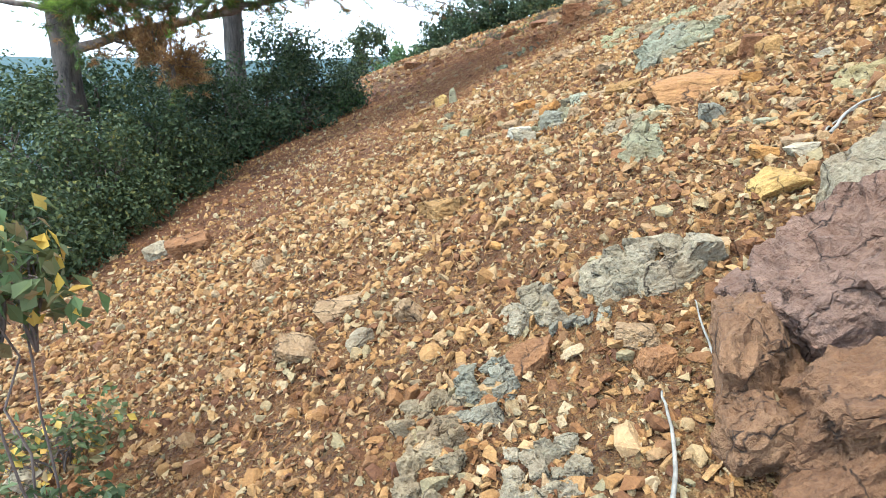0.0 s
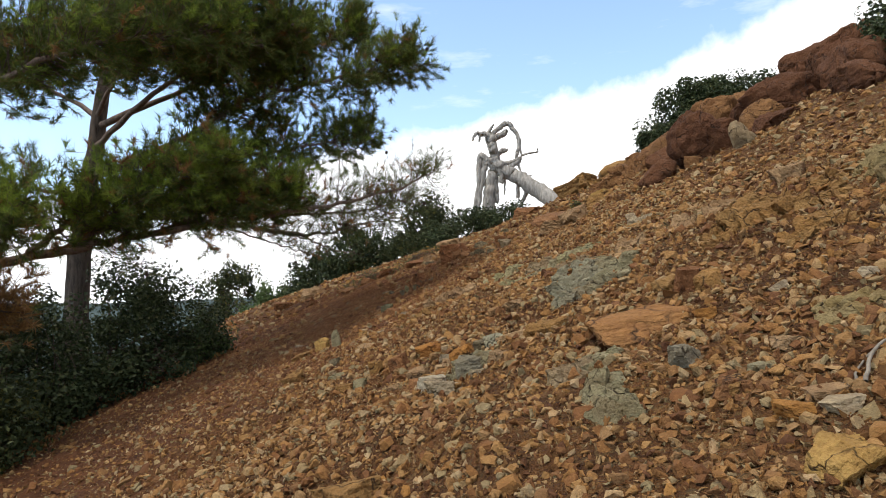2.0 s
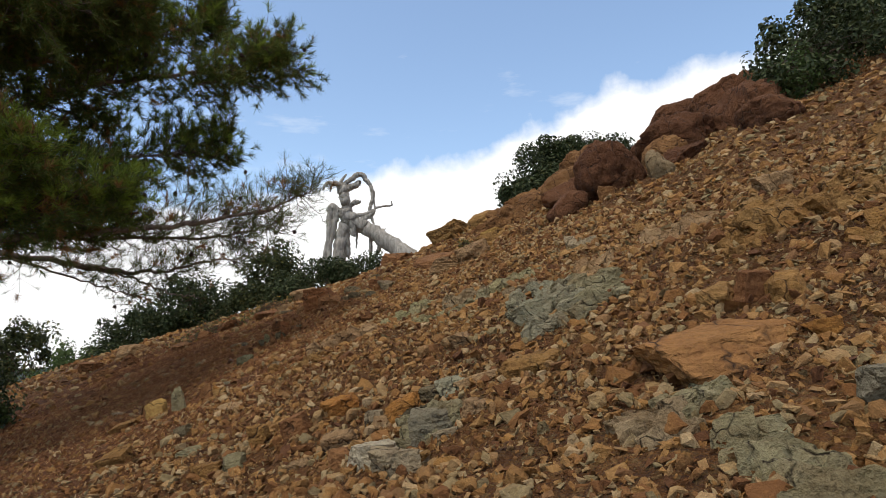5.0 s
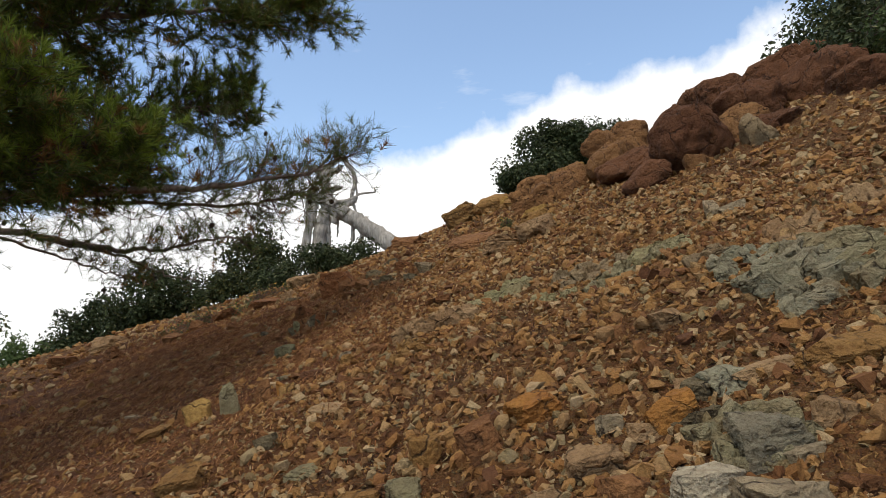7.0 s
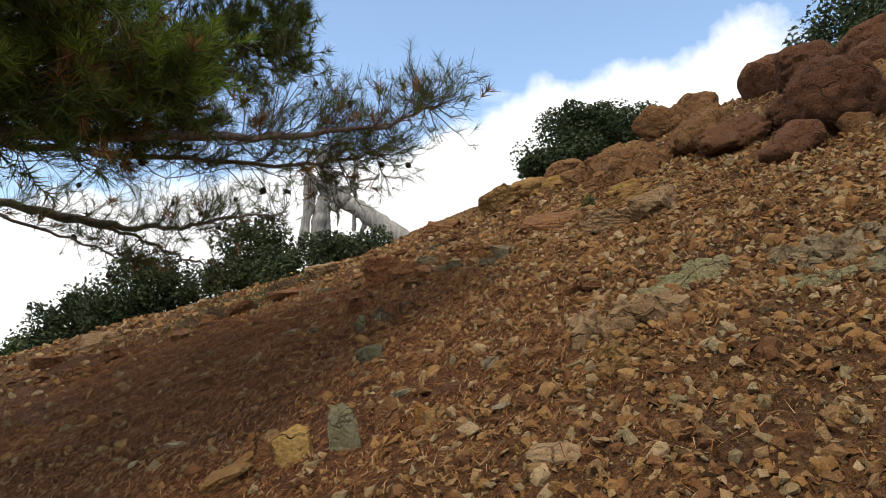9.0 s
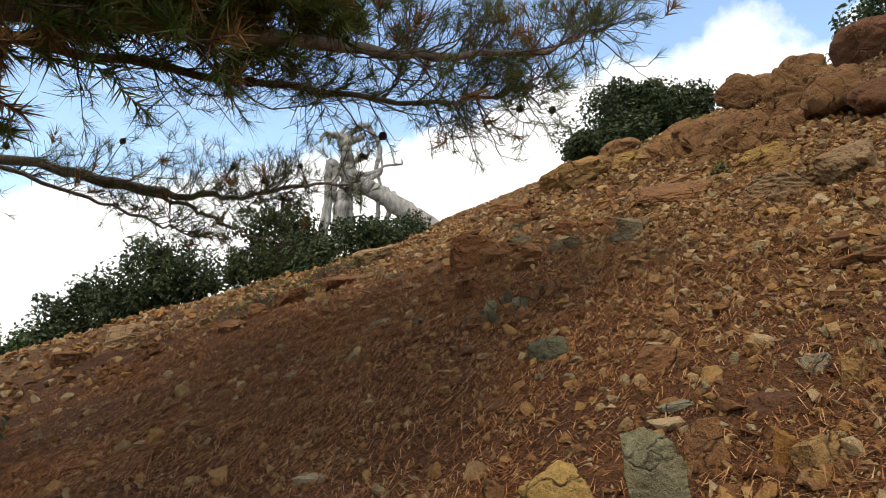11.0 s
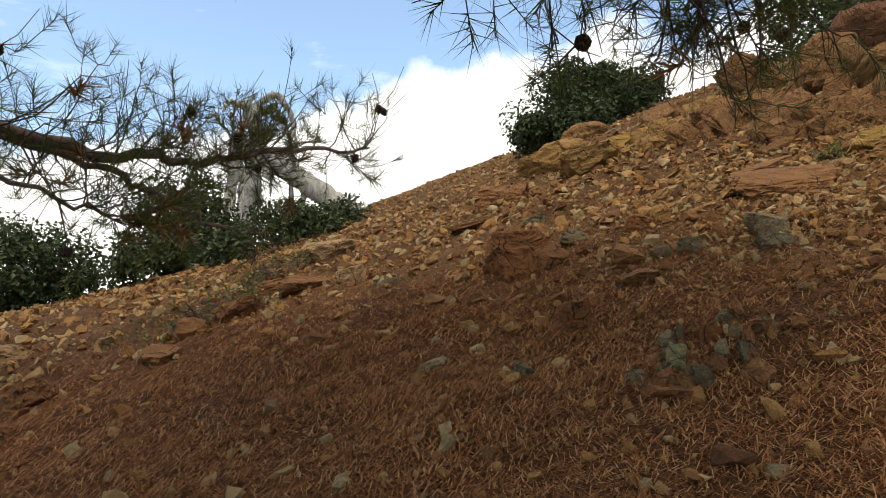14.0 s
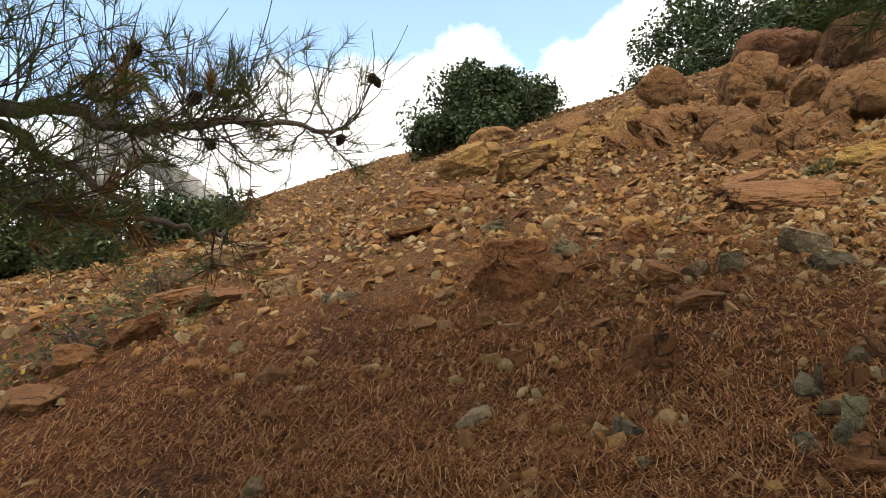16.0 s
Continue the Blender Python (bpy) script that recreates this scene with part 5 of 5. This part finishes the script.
bush("shrub", -1.95, 2.75, 0.45, 0.4, 0.35, 700, 0.04, M_YELLOW, "sparse low scrub on stony ground", 11, 16, 0.14)
bush("shrub", -1.55, 2.15, 0.35, 0.3, 0.30, 500, 0.04, M_SHRUB, "small green plant beside the way", 12, 12, 0.12)
bush("sapling", -1.74, 2.35, 0.26, 0.40, 1.50, 460, 0.075, M_YELLOW, "oak sapling with green and yellowing leaves", 13, 16, 0.12, 0.85, stems=3, category="sapling")

# crest of the slope
bush("bush", 12.0, 18.5, 2.3, 1.5, 1.55, 34000, 0.078, M_OAK, "round dark evergreen bush on the crest", 20, 52, 0.48)
bush("shrub", 5.2, 20.9, 1.7, 0.8, 0.75, 9000, 0.07, M_OAK, "low dark shrub on the crest", 21, 30, 0.34)
bush("shrub", 3.7, 22.6, 1.25, 1.0, 2.0, 12000, 0.075, M_SHRUB, "green conical shrub on the crest", 23, 34, 0.38)
bush("shrub", 1.9, 25.6, 1.6, 1.2, 1.9, 12000, 0.085, M_OAK, "dark scrub along the crest", 24, 36, 0.45)
bush("shrub", 0.1, 27.4, 1.6, 1.2, 1.7, 10000, 0.085, M_OAK, "dark scrub trailing down the crest", 25, 34, 0.45)
bush("shrub", -1.6, 28.2, 1.2, 1.0, 1.3, 6000, 0.085, M_LIGHT, "light green shrub at the end of the crest", 26, 26, 0.36)
bush("young_tree", -3.4, 31.0, 1.5, 1.3, 3.6, 6000, 0.10, M_SHRUB, "small broad-leaved tree beyond the crest", 27, 26, 0.40, 0.9, category="tree")
bush("evergreen_tree", 22.2, 14.8, 3.0, 3.0, 4.4, 20000, 0.13, M_OAK, "large dark evergreen oak above the boulders", 28, 60, 0.8, category="tree")
bush("evergreen_tree", 16.5, 9.9, 3.1, 2.8, 3.9, 22000, 0.11, M_OAK, "dark evergreen oak on the top of the slope", 29, 46, 0.65, category="tree")
bush("shrub", 8.45, 8.15, 0.9, 0.9, 1.5, 7000, 0.06, M_OAK, "dark evergreen shrub among red boulders", 34, 24, 0.32)
bush("seedling", 7.75, 8.0, 0.24, 0.24, 0.75, 1300, 0.045, M_LIGHT, "bright green young pine on the boulders", 30, 16, 0.2)


bush("cushion_plant", 4.45, 11.75, 0.16, 0.13, 0.14, 500, 0.025, M_YELLOW, "small yellow-green cushion plant beside a slab", 31, 10, 0.05, category="plant")
bush("scrub", 1.35, 16.2, 0.75, 0.4, 0.42, 500, 0.035, M_YELLOW, "dry thin scrub on the edge of the litter", 32, 22, 0.14, stems=14, category="scrub")
bush("scrub", 2.6, 17.3, 0.6, 0.4, 0.38, 450, 0.035, M_YELLOW, "dry straggling scrub on the slope", 33, 20, 0.13, stems=12, category="scrub")


# ---- dead tree on the crest ----
def dead_tree(x, y):
    ob = thing("dead_tree", x, y, gz(x, y), "bleached grey fallen dead tree with twisted bare limbs", "dead tree")
    r = random.Random(4)

    def limb(name, pts, r0, r1, sides=10):
        w = Wood()
        w.tube(bend(pts, 7, r0 * 0.12, r), r0, r1, sides, 0.45)
        part(name, w.mesh(name, M_DEAD, ob), ob)
    limb("log", [(9.6, 24.6, 5.1), (8.85, 25.3, 5.95), (8.24, 25.95, 6.5), (7.66, 26.25, 6.95), (7.23, 26.46, 7.33)], 0.34, 0.22, 14)
    limb("trunk", [(7.0, 26.5, 4.6), (7.14, 26.5, 5.7), (7.26, 26.45, 6.56), (7.39, 26.4, 7.07), (7.34, 26.42, 7.54), (7.31, 26.43, 8.06), (7.24, 26.45, 8.4)], 0.26, 0.17, 12)
    limb("limb", [(7.26, 26.45, 8.35), (6.95, 26.55, 8.47), (6.67, 26.65, 8.52), (6.52, 26.7, 8.2)], 0.16, 0.035)
    limb("stub", [(7.17, 26.48, 8.55), (7.26, 26.45, 8.71), (7.37, 26.41, 8.85)], 0.07, 0.035)
    limb("stub", [(6.82, 26.6, 8.49), (6.8, 26.6, 8.35), (6.78, 26.61, 8.15)], 0.075, 0.025)
    limb("stub", [(7.06, 26.51, 8.4), (7.07, 26.51, 8.23), (7.08, 26.51, 8.06)], 0.06, 0.025)
    limb("stub", [(7.35, 26.41, 8.28), (7.61, 26.33, 8.40), (7.87, 26.25, 8.52)], 0.15, 0.10)
    limb("limb", [(7.30, 26.42, 8.45), (7.62, 26.32, 8.74), (7.89, 26.23, 8.88), (8.1, 26.16, 8.66), (8.28, 26.1, 8.36), (8.36, 26.07, 7.96), (8.27, 26.1, 7.64), (8.22, 26.12, 7.41)], 0.10, 0.065)
    limb("limb", [(8.24, 26.11, 7.5), (8.29, 26.1, 7.21), (8.37, 26.07, 6.85), (8.43, 26.05, 6.6)], 0.07, 0.035)
    limb("limb", [(8.40, 26.05, 7.5), (8.74, 25.95, 7.59), (9.04, 25.84, 7.63), (9.03, 25.84, 7.8)], 0.05, 0.02)
    limb("limb", [(8.36, 26.08, 6.85), (8.61, 25.99, 6.64), (8.84, 25.91, 6.68)], 0.04, 0.016)
    limb("limb", [(8.36, 26.07, 7.98), (8.4, 26.06, 7.76), (8.42, 26.05, 7.4)], 0.035, 0.03)
    limb("stub", [(7.38, 26.4, 7.45), (7.63, 26.32, 7.7), (7.87, 26.25, 7.8)], 0.11, 0.08)
    limb("limb", [(7.45, 26.36, 7.26), (7.96, 26.21, 7.21), (8.42, 26.05, 7.42)], 0.09, 0.08)
    limb("limb", [(7.75, 26.27, 6.85), (8.11, 26.16, 7.16), (8.42, 26.05, 7.38)], 0.12, 0.09)
    limb("limb", [(7.1, 26.5, 7.35), (6.84, 26.59, 7.55), (6.76, 26.62, 7.04), (6.74, 26.62, 6.41), (6.5, 26.68, 5.0)], 0.14, 0.09)
    limb("limb", [(7.0, 26.55, 7.38), (6.98, 26.54, 6.96), (6.85, 26.58, 6.25), (6.6, 26.64, 5.0)], 0.13, 0.09)
    limb("limb", [(7.12, 26.4, 7.27), (7.34, 26.3, 7.19), (7.56, 26.2, 6.85), (7.58, 26.2, 6.36)], 0.15, 0.11)
    limb("limb", [(8.24, 26.0, 6.4), (8.22, 26.0, 5.99), (8.19, 26.0, 5.69)], 0.085, 0.06)
    limb("limb", [(8.58, 25.7, 6.2), (8.42, 25.8, 5.74), (8.24, 25.9, 5.34)], 0.11, 0.065)
    limb("limb", [(7.39, 26.4, 6.6), (7.42, 26.39, 6.12), (7.43, 26.39, 5.6)], 0.12, 0.085)
    limb("limb", [(7.77, 26.27, 6.7), (7.75, 26.28, 6.16), (7.73, 26.29, 5.91)], 0.05, 0.025)
    return ob


dead_tree(6.6, 26.3)


# ---- sticks and litter ----
def stick(pts, r0, label, material=None):
    p = [Vector((a, b, gz(a, b) + h)) for a, b, h in pts]
    ob = thing("stick", *p[0], label, "stick")
    w = Wood()
    w.tube(bend(p, 5, r0 * 0.3), r0, r0 * 0.4, 8, 0.3)
    part("wood", w.mesh("wood", material or M_STICK, ob), ob)


stick([(0.62, 1.48, 0.04), (0.70, 1.72, 0.05), (0.74, 1.98, 0.03)], 0.009, "bleached grey stick lying down the scree")
stick([(0.93, 1.9, 0.03), (0.96, 2.2, 0.05), (1.0, 2.4, 0.03)], 0.006, "thin grey stick beside a boulder")
stick([(1.95, 3.28, 0.03), (2.08, 3.36, 0.06), (2.22, 3.36, 0.05)], 0.010, "short pale twig on the scree")
stick([(1.92, 3.3, 0.03), (2.02, 3.38, 0.03), (2.15, 3.42, 0.03)], 0.007, "thin pale twig beside another")

n = 210000
lx, ly = rng.normal(0.6, 1.4, n), rng.normal(12.7, 1.9, n)
keep = rng.uniform(0, 1, n) < 0.25 + vnoise(lx * 2.2, ly * 2.2, 11)
lx, ly = lx[keep], ly[keep]
n = len(lx)
la, ll = rng.uniform(0, 6.283, n), rng.uniform(0.04, 0.09, n)
loft = 0.012 + 0.05 * np.clip(vnoise(lx * 7.0, ly * 7.0, 12), 0, 1) ** 2
lz = ground_z(lx, ly) + 0.003 + rng.uniform(0, 1, n) * loft
ex, ey = lx + np.cos(la) * ll, ly + np.sin(la) * ll
ez = ground_z(ex, ey) + 0.002 + rng.uniform(0, 1, n) * loft
wx, wy = -np.sin(la) * 0.0026, np.cos(la) * 0.0026
tri = np.stack([np.stack([lx - wx, ly - wy, lz], -1), np.stack([lx + wx, ly + wy, lz], -1), np.stack([ex, ey, ez], -1)], 1)
tagged(new("needle_litter", mesh_of("needle_litter", tri.reshape(-1, 3), np.arange(n * 3).reshape(-1, 3), M_LITTER)), "dry reddish pine needles strewn under the pines", "needle litter", kind="stuff")
